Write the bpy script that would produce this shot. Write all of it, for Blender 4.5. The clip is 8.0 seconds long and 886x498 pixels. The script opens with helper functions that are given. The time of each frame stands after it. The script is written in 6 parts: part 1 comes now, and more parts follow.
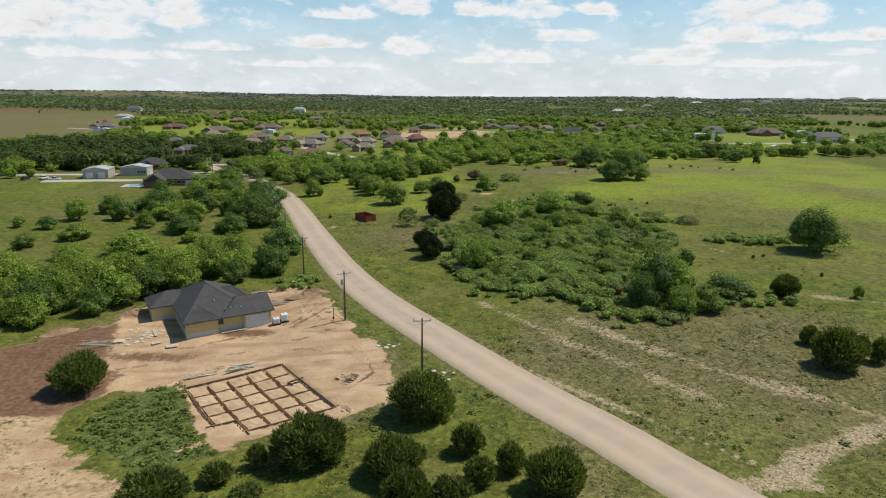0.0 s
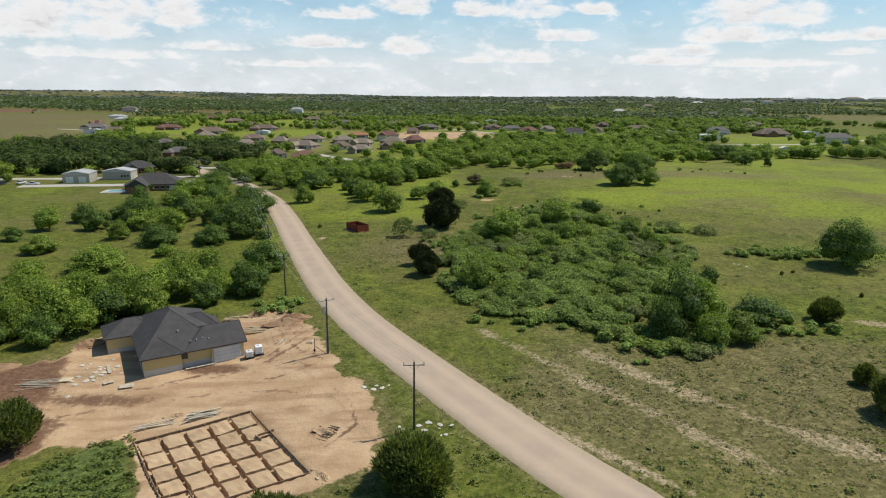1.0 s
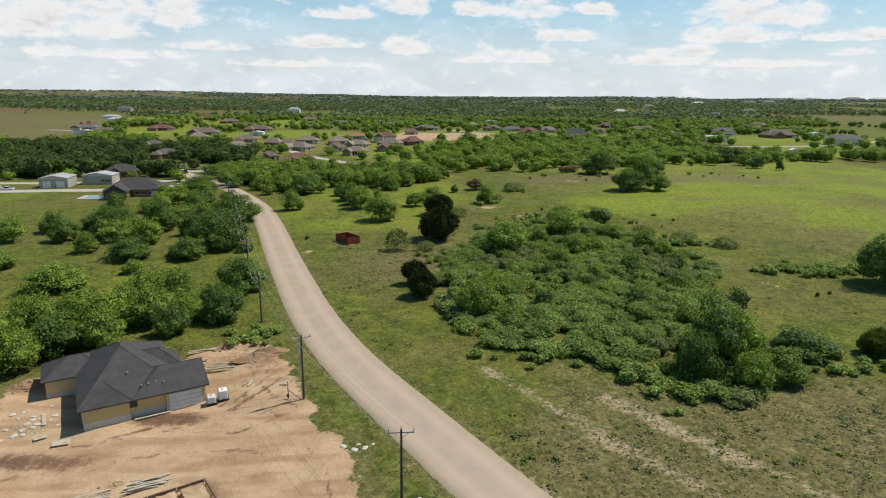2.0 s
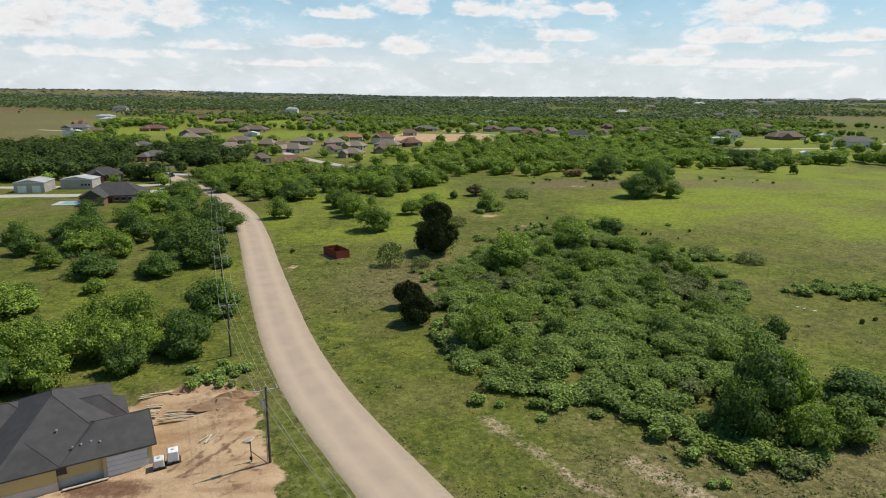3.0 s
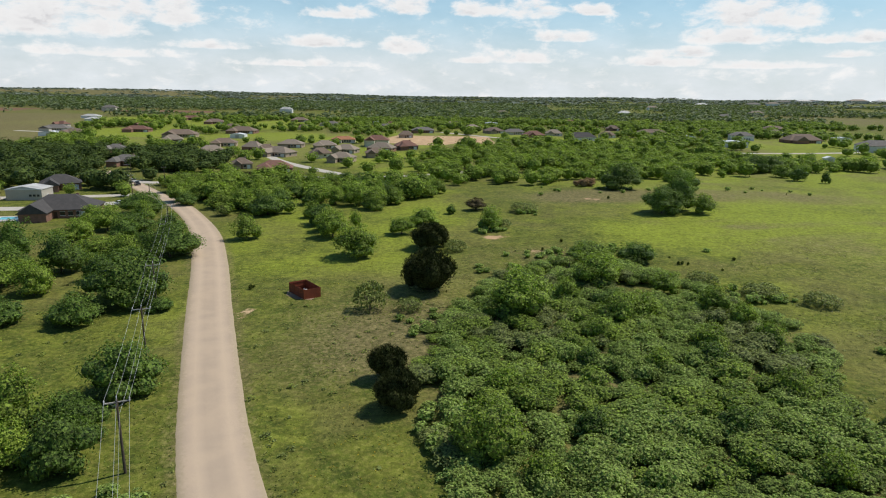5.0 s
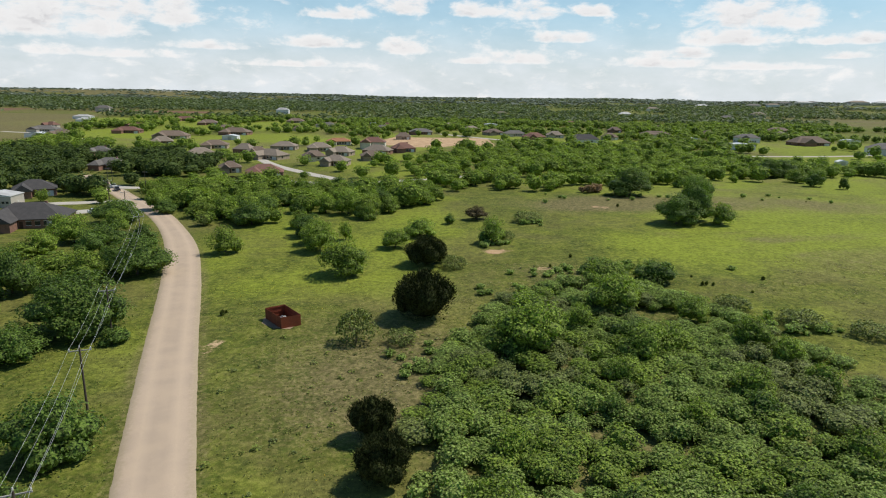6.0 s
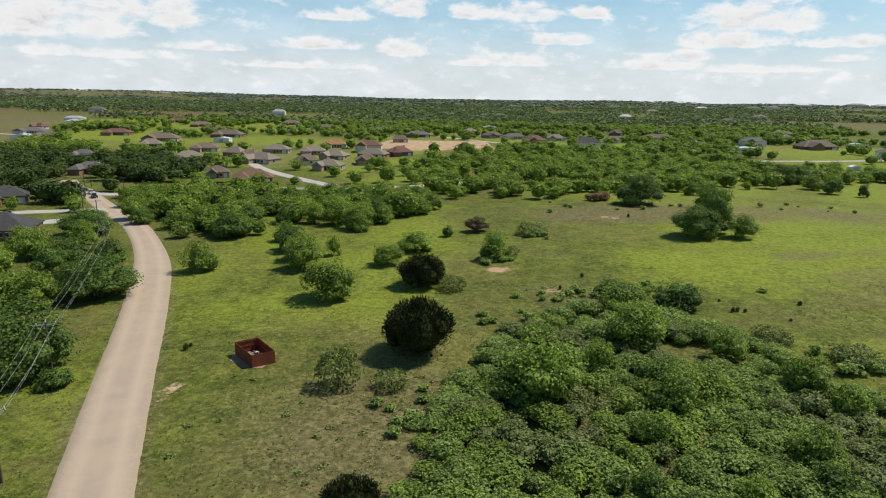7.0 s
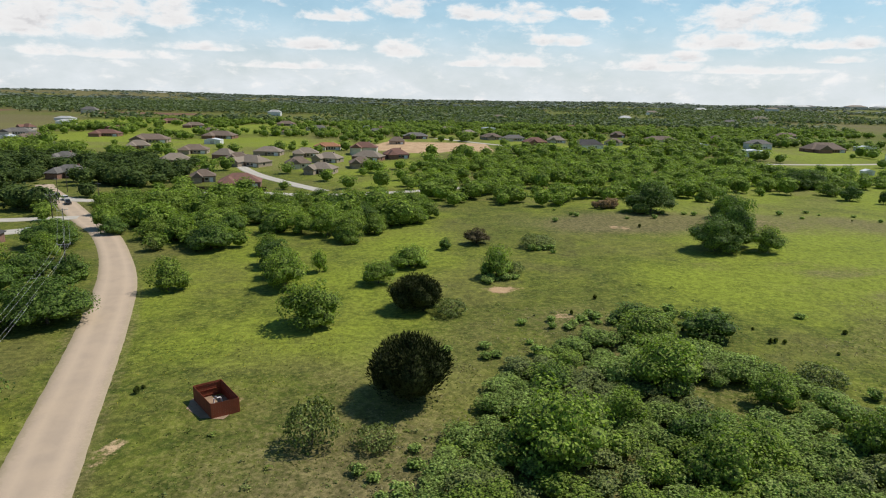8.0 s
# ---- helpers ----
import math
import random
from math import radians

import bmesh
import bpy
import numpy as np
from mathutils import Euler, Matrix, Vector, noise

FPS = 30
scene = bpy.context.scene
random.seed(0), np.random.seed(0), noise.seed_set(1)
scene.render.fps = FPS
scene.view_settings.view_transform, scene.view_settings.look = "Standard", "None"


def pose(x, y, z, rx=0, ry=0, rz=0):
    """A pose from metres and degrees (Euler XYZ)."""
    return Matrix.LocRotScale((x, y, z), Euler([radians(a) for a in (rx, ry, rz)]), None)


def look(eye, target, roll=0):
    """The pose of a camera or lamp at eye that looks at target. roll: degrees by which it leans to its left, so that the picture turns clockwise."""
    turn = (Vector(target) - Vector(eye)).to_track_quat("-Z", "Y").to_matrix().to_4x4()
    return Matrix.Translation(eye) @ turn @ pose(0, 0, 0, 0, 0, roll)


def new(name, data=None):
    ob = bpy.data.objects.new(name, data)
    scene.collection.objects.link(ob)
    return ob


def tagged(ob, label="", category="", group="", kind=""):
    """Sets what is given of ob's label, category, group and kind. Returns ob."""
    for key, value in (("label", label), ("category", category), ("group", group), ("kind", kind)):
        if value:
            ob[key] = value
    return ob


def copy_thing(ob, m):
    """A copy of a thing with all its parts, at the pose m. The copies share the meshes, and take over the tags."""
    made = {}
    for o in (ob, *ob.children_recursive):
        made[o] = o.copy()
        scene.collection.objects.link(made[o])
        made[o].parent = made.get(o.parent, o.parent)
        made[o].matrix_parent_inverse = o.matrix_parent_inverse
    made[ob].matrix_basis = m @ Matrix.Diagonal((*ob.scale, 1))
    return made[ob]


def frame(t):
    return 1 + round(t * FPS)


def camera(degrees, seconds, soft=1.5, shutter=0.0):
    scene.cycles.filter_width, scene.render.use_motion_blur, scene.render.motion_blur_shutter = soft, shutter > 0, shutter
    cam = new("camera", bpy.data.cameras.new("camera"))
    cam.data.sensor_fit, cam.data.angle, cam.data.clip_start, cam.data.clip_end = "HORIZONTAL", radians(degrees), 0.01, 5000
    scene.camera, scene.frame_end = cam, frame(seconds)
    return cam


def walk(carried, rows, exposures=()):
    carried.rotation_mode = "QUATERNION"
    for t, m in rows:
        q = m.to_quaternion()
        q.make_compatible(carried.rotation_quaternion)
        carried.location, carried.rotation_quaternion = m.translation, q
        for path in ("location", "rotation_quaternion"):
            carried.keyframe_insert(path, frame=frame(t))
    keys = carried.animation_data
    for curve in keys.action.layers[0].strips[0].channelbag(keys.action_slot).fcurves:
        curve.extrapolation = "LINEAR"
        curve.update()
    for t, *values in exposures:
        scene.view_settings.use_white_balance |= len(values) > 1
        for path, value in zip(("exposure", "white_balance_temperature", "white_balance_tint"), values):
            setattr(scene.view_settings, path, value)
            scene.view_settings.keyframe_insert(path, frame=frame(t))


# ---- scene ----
# camera
cam = camera(70.2, 8.0, soft=1.1)
METRES, EYE, TILT, LEAN, TURN = 128.0, 42.0, -13.9, -0.5, 0.0
ROWS = [
    (0.0, 0.0, 0.0, 0.0, 0.0, 0.0, 0.0),
    (0.5, 0.0018, 0.0598, 0.015, -0.02, -0.01, 0.0),
    (1.0, 0.0035, 0.1169, 0.0297, -0.05, -0.01, 0.03),
    (1.5, 0.0055, 0.1778, 0.0451, -0.09, -0.01, 0.04),
    (3.0, 0.0117, 0.3562, 0.0902, -0.15, -0.02, -0.09),
    (3.5, 0.0141, 0.4189, 0.1056, -0.17, -0.02, -0.14),
    (4.0, 0.0161, 0.4787, 0.1203, -0.22, -0.01, -0.18),
    (4.5, 0.0178, 0.5421, 0.1356, -0.25, -0.01, -0.22),
    (6.0, 0.0221, 0.7275, 0.1812, -0.42, 0.05, -0.29),
    (6.5, 0.0229, 0.791, 0.1965, -0.51, 0.14, -0.35),
    (7.0, 0.0238, 0.8503, 0.211, -0.59, 0.21, -0.39),
    (7.5, 0.0251, 0.9123, 0.2257, -0.69, 0.26, -0.44),
    (8.0, 0.0268, 0.9704, 0.2397, -0.79, 0.28, -0.46),
]
walk(cam, [(t, pose(0, 0, EYE, TILT, LEAN, TURN) @ pose(METRES * x, METRES * y, METRES * z, 90 + pitch, roll, yaw))
           for t, x, y, z, yaw, pitch, roll in ROWS], [(0.0, 0.0), (8.0, 0.0)])

# ---- light: sun over the right shoulder of the valley, broken cumulus ----
SUN_AZ, SUN_EL = 67.0, 55.0
SUN_POWER, SKY_POWER = 4.15, 0.037


class Net:
    """Small helper that wires shader nodes."""

    def __init__(self, tree):
        self.t = tree

    def n(self, kind, operation=None, use_clamp=None, interpolation_type=None, data_type=None, blend_type=None, sky_type=None, sun_disc=None, attribute_name=None):
        node = self.t.nodes.new(kind)
        if operation is not None:
            node.operation = operation
        if use_clamp is not None:
            node.use_clamp = use_clamp
        if interpolation_type is not None:
            node.interpolation_type = interpolation_type
        if data_type is not None:
            node.data_type = data_type
        if blend_type is not None:
            node.blend_type = blend_type
        if sky_type is not None:
            node.sky_type = sky_type
        if sun_disc is not None:
            node.sun_disc = sun_disc
        if attribute_name is not None:
            node.attribute_name = attribute_name
        return node

    def put(self, value, socket):
        if isinstance(value, bpy.types.NodeSocket):
            self.t.links.new(value, socket)
        elif isinstance(value, (tuple, list)) and len(value) == 3 and socket.type == "RGBA":
            socket.default_value = (*value, 1)
        else:
            socket.default_value = value

    def math(self, op, a, b=0.0, c=0.0, clamp=False):
        node = self.n("ShaderNodeMath", operation=op, use_clamp=clamp)
        for value, socket in zip((a, b, c), node.inputs):
            self.put(value, socket)
        return node.outputs[0]

    def step(self, x, lo, hi):
        node = self.n("ShaderNodeMapRange", interpolation_type="SMOOTHSTEP")
        for value, socket in zip((x, lo, hi, 0.0, 1.0), node.inputs):
            self.put(value, socket)
        return node.outputs[0]

    def mix(self, f, a, b, blend="MIX"):
        node = self.n("ShaderNodeMix", data_type="RGBA", blend_type=blend)
        for value, socket in ((f, node.inputs[0]), (a, node.inputs[6]), (b, node.inputs[7])):
            self.put(value, socket)
        return node.outputs[2]

    def noise(self, vec, scale, detail=3.0, rough=0.55, dist=0.0):
        node = self.n("ShaderNodeTexNoise")
        if vec is not None:
            self.put(vec, node.inputs["Vector"])
        node.inputs["Scale"].default_value, node.inputs["Detail"].default_value = scale, detail
        node.inputs["Roughness"].default_value, node.inputs["Distortion"].default_value = rough, dist
        return node.outputs["Fac"]


world = bpy.data.worlds.new("sky")
scene.world = world
world.use_nodes = True
wt = Net(world.node_tree)
world.node_tree.nodes.clear()
sky = wt.n("ShaderNodeTexSky", sky_type="NISHITA", sun_disc=False)
sky.sun_elevation, sky.sun_rotation = radians(SUN_EL), radians(SUN_AZ)
sky.altitude, sky.air_density, sky.dust_density, sky.ozone_density = 250, 1.0, 1.2, 1.5
gen = wt.n("ShaderNodeTexCoord").outputs["Generated"]
sep = wt.n("ShaderNodeSeparateXYZ")
wt.put(gen, sep.inputs[0])
az = wt.math("MULTIPLY", wt.math("ARCTAN2", sep.outputs[0], sep.outputs[1]), 57.2958)
el = wt.math("MULTIPLY", wt.math("ARCSINE", sep.outputs[2]), 57.2958)
flat = wt.n("ShaderNodeCombineXYZ")
wt.put(wt.math("MULTIPLY", az, 0.5), flat.inputs[0])
wt.put(el, flat.inputs[1])
puff = wt.math("SUBTRACT", wt.noise(flat.outputs[0], 0.8, 9.0, 0.62, 0.2), 0.5)
streak = wt.noise(flat.outputs[0], 0.33, 5.0, 0.6)
above = wt.n("ShaderNodeCombineXYZ")
wt.put(wt.math("MULTIPLY", az, 0.5), above.inputs[0])
wt.put(wt.math("ADD", el, 0.42), above.inputs[1])
puff_above = wt.math("SUBTRACT", wt.noise(above.outputs[0], 0.8, 5.0, 0.58, 0.2), 0.5)


def cloud(a, e, w, up, strength=1.0):
    """One cumulus: azimuth, base elevation, half width and rise in degrees."""
    x = wt.math("DIVIDE", wt.math("SUBTRACT", az, a), w)
    dy = wt.math("SUBTRACT", el, e)
    y = wt.math("MAXIMUM", wt.math("DIVIDE", dy, up), wt.math("DIVIDE", dy, -0.35 * up))
    r = wt.math("ADD", wt.math("POWER", wt.math("ABSOLUTE", x), 2.0), wt.math("POWER", y, 2.0))
    return wt.math("MULTIPLY", wt.math("SUBTRACT", 1.0, r), strength), wt.math("DIVIDE", dy, up)


clouds = [(-32, 4.6, 10.0, 3.4), (-25, 5.6, 8.5, 2.6), (-8.4, 6.3, 3.8, 1.1), (-3.0, 6.9, 3.5, 1.6), (3.3, 6.7, 3.4, 1.3),
          (7.8, 6.6, 3.0, 1.4), (12.8, 6.7, 2.2, 0.9), (10.8, 4.6, 4.2, 0.9), (24.0, 4.5, 4.8, 1.6), (25.5, 5.8, 6.0, 2.6),
          (32.5, 4.2, 4.6, 0.8), (31.5, 3.1, 2.4, 0.5), (-10.5, 3.9, 5.5, 0.9), (-19.5, 3.4, 4.0, 0.7), (-3.0, 3.6, 3.0, 1.3),
          (2.6, 2.7, 2.6, 0.6)]
thin = [(19, 2.6, 4.2, 0.9, 1.0), (7.0, 2.9, 5.5, 1.1, 0.95), (26, 2.4, 6.0, 0.7, 0.9), (-12, 2.2, 7.0, 0.6, 0.8), (-27, 2.6, 7.0, 0.8, 0.9), (20, 3.3, 3.5, 0.8, 1.0)]
body = None
for row in [(*c, 1.0) for c in clouds] + thin:
    m, s = cloud(*row)
    body = m if body is None else wt.math("MAXIMUM", body, m)
aloft = wt.math("MULTIPLY", wt.step(el, 9.0, 14.0), wt.math("MULTIPLY", wt.math("SUBTRACT", streak, 0.66), 4.0))
body = wt.math("MAXIMUM", body, aloft)
cover = wt.step(wt.math("ADD", body, wt.math("MULTIPLY", puff, 3.7)), 0.02, 1.0)
shade = wt.step(wt.math("ADD", body, wt.math("MULTIPLY", puff, 2.5)), 0.3, 1.5)
under = wt.step(wt.math("SUBTRACT", puff_above, puff), -0.02, 0.16)
cloud_col = wt.mix(wt.math("MULTIPLY", shade, wt.math("ADD", 0.35, wt.math("MULTIPLY", under, 0.65))), (0.96, 0.945, 0.935), (0.57, 0.555, 0.575))
haze = wt.math("MULTIPLY", wt.step(el, 19.0, -1.5), wt.math("ADD", 0.93, wt.math("MULTIPLY", wt.math("SUBTRACT", streak, 0.5), 0.8)), clamp=True)
blue = wt.mix(1.0, sky.outputs[0], (SKY_POWER * 1.35, SKY_POWER * 2.10, SKY_POWER * 2.40), "MULTIPLY")
air = wt.mix(haze, blue, wt.mix(wt.step(el, 1.5, 8.0), (0.76, 0.81, 0.845), (0.58, 0.81, 0.95)))
both = wt.mix(wt.math("MULTIPLY", cover, 0.93), air, cloud_col)
back = wt.n("ShaderNodeBackground")
wt.put(both, back.inputs[0])
back.inputs[1].default_value = 1.0
wt.put(back.outputs[0], wt.n("ShaderNodeOutputWorld").inputs[0])

sun = new("sun", bpy.data.lights.new("sun", "SUN"))
sun.data.energy, sun.data.angle, sun.data.color = SUN_POWER, radians(0.6), (1.0, 0.94, 0.84)
a, e = radians(SUN_AZ), radians(SUN_EL)
sun.matrix_world = look((500 * math.sin(a), 500 * math.cos(a), 500 * math.tan(e)), (0, 0, 0))


# ---- materials ----
def material(name):
    m = bpy.data.materials.new(name)
    m.use_nodes = True
    m.node_tree.nodes.clear()
    return m, Net(m.node_tree)


def finish(t, colour, rough=0.9, metal=0.0, bump=None, strength=0.3, distance=0.1, through_light=None, spec=0.3):
    b = t.n("ShaderNodeBsdfPrincipled")
    t.put(colour, b.inputs["Base Color"])
    t.put(rough, b.inputs["Roughness"])
    t.put(metal, b.inputs["Metallic"])
    t.put(spec, b.inputs["Specular IOR Level"])
    if bump is not None:
        node = t.n("ShaderNodeBump")
        node.inputs["Strength"].default_value, node.inputs["Distance"].default_value = strength, distance
        t.put(bump, node.inputs["Height"])
        t.put(node.outputs[0], b.inputs["Normal"])
    shader = b.outputs[0]
    if through_light:
        tr = t.n("ShaderNodeBsdfTranslucent")
        t.put(through_light[1], tr.inputs[0])
        mx = t.n("ShaderNodeMixShader")
        mx.inputs[0].default_value = through_light[0]
        t.put(shader, mx.inputs[1])
        t.put(tr.outputs[0], mx.inputs[2])
        shader = mx.outputs[0]
    t.put(shader, t.n("ShaderNodeOutputMaterial").inputs[0])


def plain(name, colour, alt=None, rough=0.8, metal=0.0, scale=1.5, relief=0.2, spec=0.3):
    """Surface with stains at a large scale and grain at a small one."""
    m, t = material(name)
    where = t.n("ShaderNodeNewGeometry").outputs["Position"]
    alt = alt or tuple(c * 0.72 for c in colour)
    big = t.step(t.noise(where, 0.35 * scale, 4), 0.35, 0.7)
    fine = t.noise(where, 6.0 * scale, 3)
    tone = t.mix(big, colour, alt)
    grey = t.math("ADD", 0.8, t.math("MULTIPLY", fine, 0.4))
    rnd = t.n("ShaderNodeObjectInfo").outputs["Random"]
    grey = t.math("MULTIPLY", grey, t.math("ADD", 0.9, t.math("MULTIPLY", rnd, 0.2)))
    comb = t.n("ShaderNodeCombineColor")
    for s in comb.inputs:
        t.put(grey, s)
    finish(t, t.mix(1.0, tone, comb.outputs[0], "MULTIPLY"), rough, metal, fine, relief, 0.05, spec=spec)
    return m


def leaf(name, colour, alt, glow=0.3, spread=0.5, spec=0.25):
    """Foliage: each clump of leaves its own tone, some light passing through."""
    m, t = material(name)
    geo = t.n("ShaderNodeNewGeometry")
    island = geo.outputs["Random Per Island"]
    rnd = t.n("ShaderNodeObjectInfo").outputs["Random"]
    patch = t.step(t.noise(geo.outputs["Position"], 0.16, 2), 0.35, 0.65)
    k = t.math("MULTIPLY", t.math("ADD", t.math("MULTIPLY", island, 0.6), t.math("MULTIPLY", patch, 0.4)), 1.0)
    tone = t.mix(k, colour, alt)
    gain = t.math("ADD", 1.0 - spread * 0.5, t.math("MULTIPLY", t.math("ADD", t.math("MULTIPLY", island, 0.5), t.math("MULTIPLY", rnd, 0.5)), spread))
    comb = t.n("ShaderNodeCombineColor")
    for s in comb.inputs:
        t.put(gain, s)
    tone = t.mix(1.0, tone, comb.outputs[0], "MULTIPLY")
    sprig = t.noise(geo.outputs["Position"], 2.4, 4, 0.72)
    # Noise paints shaded gaps between sprigs and lighter leaf tops into the colour.
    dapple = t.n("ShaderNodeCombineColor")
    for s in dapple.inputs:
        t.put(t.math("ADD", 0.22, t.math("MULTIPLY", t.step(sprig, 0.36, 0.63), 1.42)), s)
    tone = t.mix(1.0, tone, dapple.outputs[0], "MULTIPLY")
    passing = t.mix(1.0, tone, (1.5, 1.7, 0.7), "MULTIPLY")
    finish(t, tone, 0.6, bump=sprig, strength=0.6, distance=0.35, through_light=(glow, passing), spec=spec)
    return m


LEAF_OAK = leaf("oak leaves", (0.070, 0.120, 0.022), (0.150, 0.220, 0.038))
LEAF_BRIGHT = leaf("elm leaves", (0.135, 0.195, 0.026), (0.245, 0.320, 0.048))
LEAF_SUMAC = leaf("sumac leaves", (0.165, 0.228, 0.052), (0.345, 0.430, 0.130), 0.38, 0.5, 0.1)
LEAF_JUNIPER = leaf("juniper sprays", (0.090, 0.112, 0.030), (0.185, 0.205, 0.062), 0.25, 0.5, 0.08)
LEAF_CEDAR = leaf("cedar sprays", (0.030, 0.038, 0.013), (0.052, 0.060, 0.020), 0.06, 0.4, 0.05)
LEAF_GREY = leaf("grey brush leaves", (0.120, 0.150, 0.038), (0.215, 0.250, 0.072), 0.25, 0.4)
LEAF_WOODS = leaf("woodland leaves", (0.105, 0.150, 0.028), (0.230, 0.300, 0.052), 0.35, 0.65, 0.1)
# Aerial haze is mixed into both far leaf colours: paler and bluer with distance.
LEAF_FAR_HAZED = leaf("distant woodland leaves with haze tint", (0.105, 0.145, 0.068), (0.170, 0.205, 0.092), 0.25, 0.6)
LEAF_HAZY = leaf("horizon woodland leaves with haze tint", (0.150, 0.185, 0.155), (0.205, 0.230, 0.185), 0.2, 0.5)
# Darker oak leaves: cloud shade over these woods is put into the colour.
LEAF_SHADED_OAK = leaf("oak leaves with cloud shade in the colour", (0.042, 0.066, 0.018), (0.085, 0.118, 0.026), 0.15, 0.5, 0.1)
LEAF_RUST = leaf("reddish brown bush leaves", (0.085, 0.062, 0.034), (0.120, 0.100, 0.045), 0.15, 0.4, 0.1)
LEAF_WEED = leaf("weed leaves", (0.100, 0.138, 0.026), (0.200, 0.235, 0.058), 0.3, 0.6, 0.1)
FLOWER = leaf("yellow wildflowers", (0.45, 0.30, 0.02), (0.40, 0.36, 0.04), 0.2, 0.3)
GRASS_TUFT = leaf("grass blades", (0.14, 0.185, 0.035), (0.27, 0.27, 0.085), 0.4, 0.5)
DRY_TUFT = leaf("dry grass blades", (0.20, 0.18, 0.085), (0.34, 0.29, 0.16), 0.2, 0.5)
BARK = plain("bark", (0.13, 0.10, 0.075), rough=0.95, scale=3, relief=0.6)
POLE_WOOD = plain("weathered pole wood", (0.10, 0.078, 0.06), rough=0.9, scale=3)
ARM_WOOD = plain("pale crossarm wood", (0.42, 0.40, 0.36), rough=0.85, scale=3)
METAL = plain("galvanised metal", (0.55, 0.56, 0.57), rough=0.45, metal=0.8)
WIRE = plain("aluminium wire", (0.62, 0.62, 0.60), rough=0.5, metal=0.3)
CERAMIC = plain("pale insulator", (0.62, 0.62, 0.60), rough=0.3)
LUMBER = plain("sawn pine", (0.58, 0.47, 0.30), (0.50, 0.42, 0.30), rough=0.85, scale=4)
FORM_WOOD = plain("soil-stained planks", (0.26, 0.18, 0.115), rough=0.9, scale=4)
OLD_LUMBER = plain("grey lumber", (0.56, 0.49, 0.37), rough=0.9, scale=4)
SHEATH = plain("yellow wall sheathing", (0.60, 0.47, 0.20), (0.56, 0.45, 0.24), rough=0.8)
CONCRETE = plain("pale concrete", (0.52, 0.50, 0.46), (0.44, 0.42, 0.38), rough=0.9)
WHITE = plain("white painted panel", (0.74, 0.74, 0.72), (0.68, 0.68, 0.67), rough=0.6)
DARK_ROOF = plain("charcoal shingles", (0.060, 0.056, 0.055), (0.076, 0.070, 0.068), rough=0.9, scale=2, relief=0.5)
BROWN_ROOF = plain("brown shingles", (0.165, 0.120, 0.090), (0.20, 0.15, 0.115), rough=0.9, scale=2, relief=0.5)
TAN_ROOF = plain("tan shingles", (0.26, 0.21, 0.165), (0.22, 0.18, 0.14), rough=0.9, scale=2, relief=0.5)
RED_ROOF = plain("red brown shingles", (0.20, 0.10, 0.075), (0.16, 0.09, 0.07), rough=0.9, scale=2, relief=0.5)
ORANGE_ROOF = plain("clay roof tile", (0.36, 0.17, 0.09), rough=0.9, scale=2)
GREY_ROOF = plain("grey shingles", (0.17, 0.155, 0.14), rough=0.9, scale=2, relief=0.5)
WHITE_ROOF = plain("white metal roofing", (0.70, 0.71, 0.72), rough=0.45, scale=0.6)
BRICK_RED = plain("red brick wall", (0.27, 0.15, 0.11), rough=0.9, scale=3)
BRICK_TAN = plain("tan brick wall", (0.40, 0.32, 0.24), rough=0.9, scale=3)
STONE = plain("pale limestone", (0.58, 0.54, 0.46), (0.48, 0.44, 0.37), rough=0.95, scale=2, relief=0.5)
FENCE_RED = plain("red stained cedar boards", (0.24, 0.060, 0.028), (0.19, 0.050, 0.026), rough=0.8, scale=2.5)
FENCE_BROWN = plain("brown fence boards", (0.10, 0.062, 0.042), rough=0.9, scale=2.5)
GLASS = plain("dark window glass", (0.03, 0.035, 0.04), rough=0.08, spec=0.5)
PANEL_TAN = plain("tan metal panel", (0.46, 0.42, 0.36), (0.40, 0.37, 0.32), rough=0.6, scale=0.8)
ROOF_PALE = plain("weathered pale metal roofing", (0.50, 0.49, 0.47), rough=0.55, scale=0.6)
POOL = plain("pool water over plaster", (0.10, 0.42, 0.50), (0.14, 0.50, 0.56), rough=0.05)
CLAY = plain("turned clay", (0.31, 0.185, 0.100), (0.41, 0.275, 0.165), rough=0.95, scale=1.5, relief=0.7)
SAND = plain("graded sandy soil", (0.56, 0.395, 0.235), (0.46, 0.31, 0.18), rough=0.95, scale=1.2, relief=0.6)
RUBBER = plain("black rubber", (0.02, 0.02, 0.02), rough=0.8)
PAINT_DARK = plain("dark car paint", (0.03, 0.035, 0.045), rough=0.25, spec=0.5)
PAINT_WHITE = plain("white car paint", (0.7, 0.7, 0.7), rough=0.25, spec=0.5)
DEAD = leaf("dead brown brush", (0.25, 0.165, 0.085), (0.34, 0.24, 0.14), 0.2, 0.4, 0.05)


# ---- the lie of the land ----
def lattice(x, y, size, seed):
    """Smooth value noise from 0 to 1."""
    r = np.random.RandomState(seed).rand(256, 256)
    u, v = np.asarray(x, float) / size, np.asarray(y, float) / size
    i, j = np.floor(u).astype(int), np.floor(v).astype(int)
    f, g = u - i, v - j
    f, g = f * f * (3 - 2 * f), g * g * (3 - 2 * g)
    at = lambda p, q: r[p % 256, q % 256]
    return (at(i, j) * (1 - f) + at(i + 1, j) * f) * (1 - g) + (at(i, j + 1) * (1 - f) + at(i + 1, j + 1) * f) * g


def fbm(x, y, size, seed):
    return (lattice(x, y, size, seed) * 4 + lattice(x, y, size / 2.1, seed + 1) * 2 + lattice(x, y, size / 4.3, seed + 2)) / 7


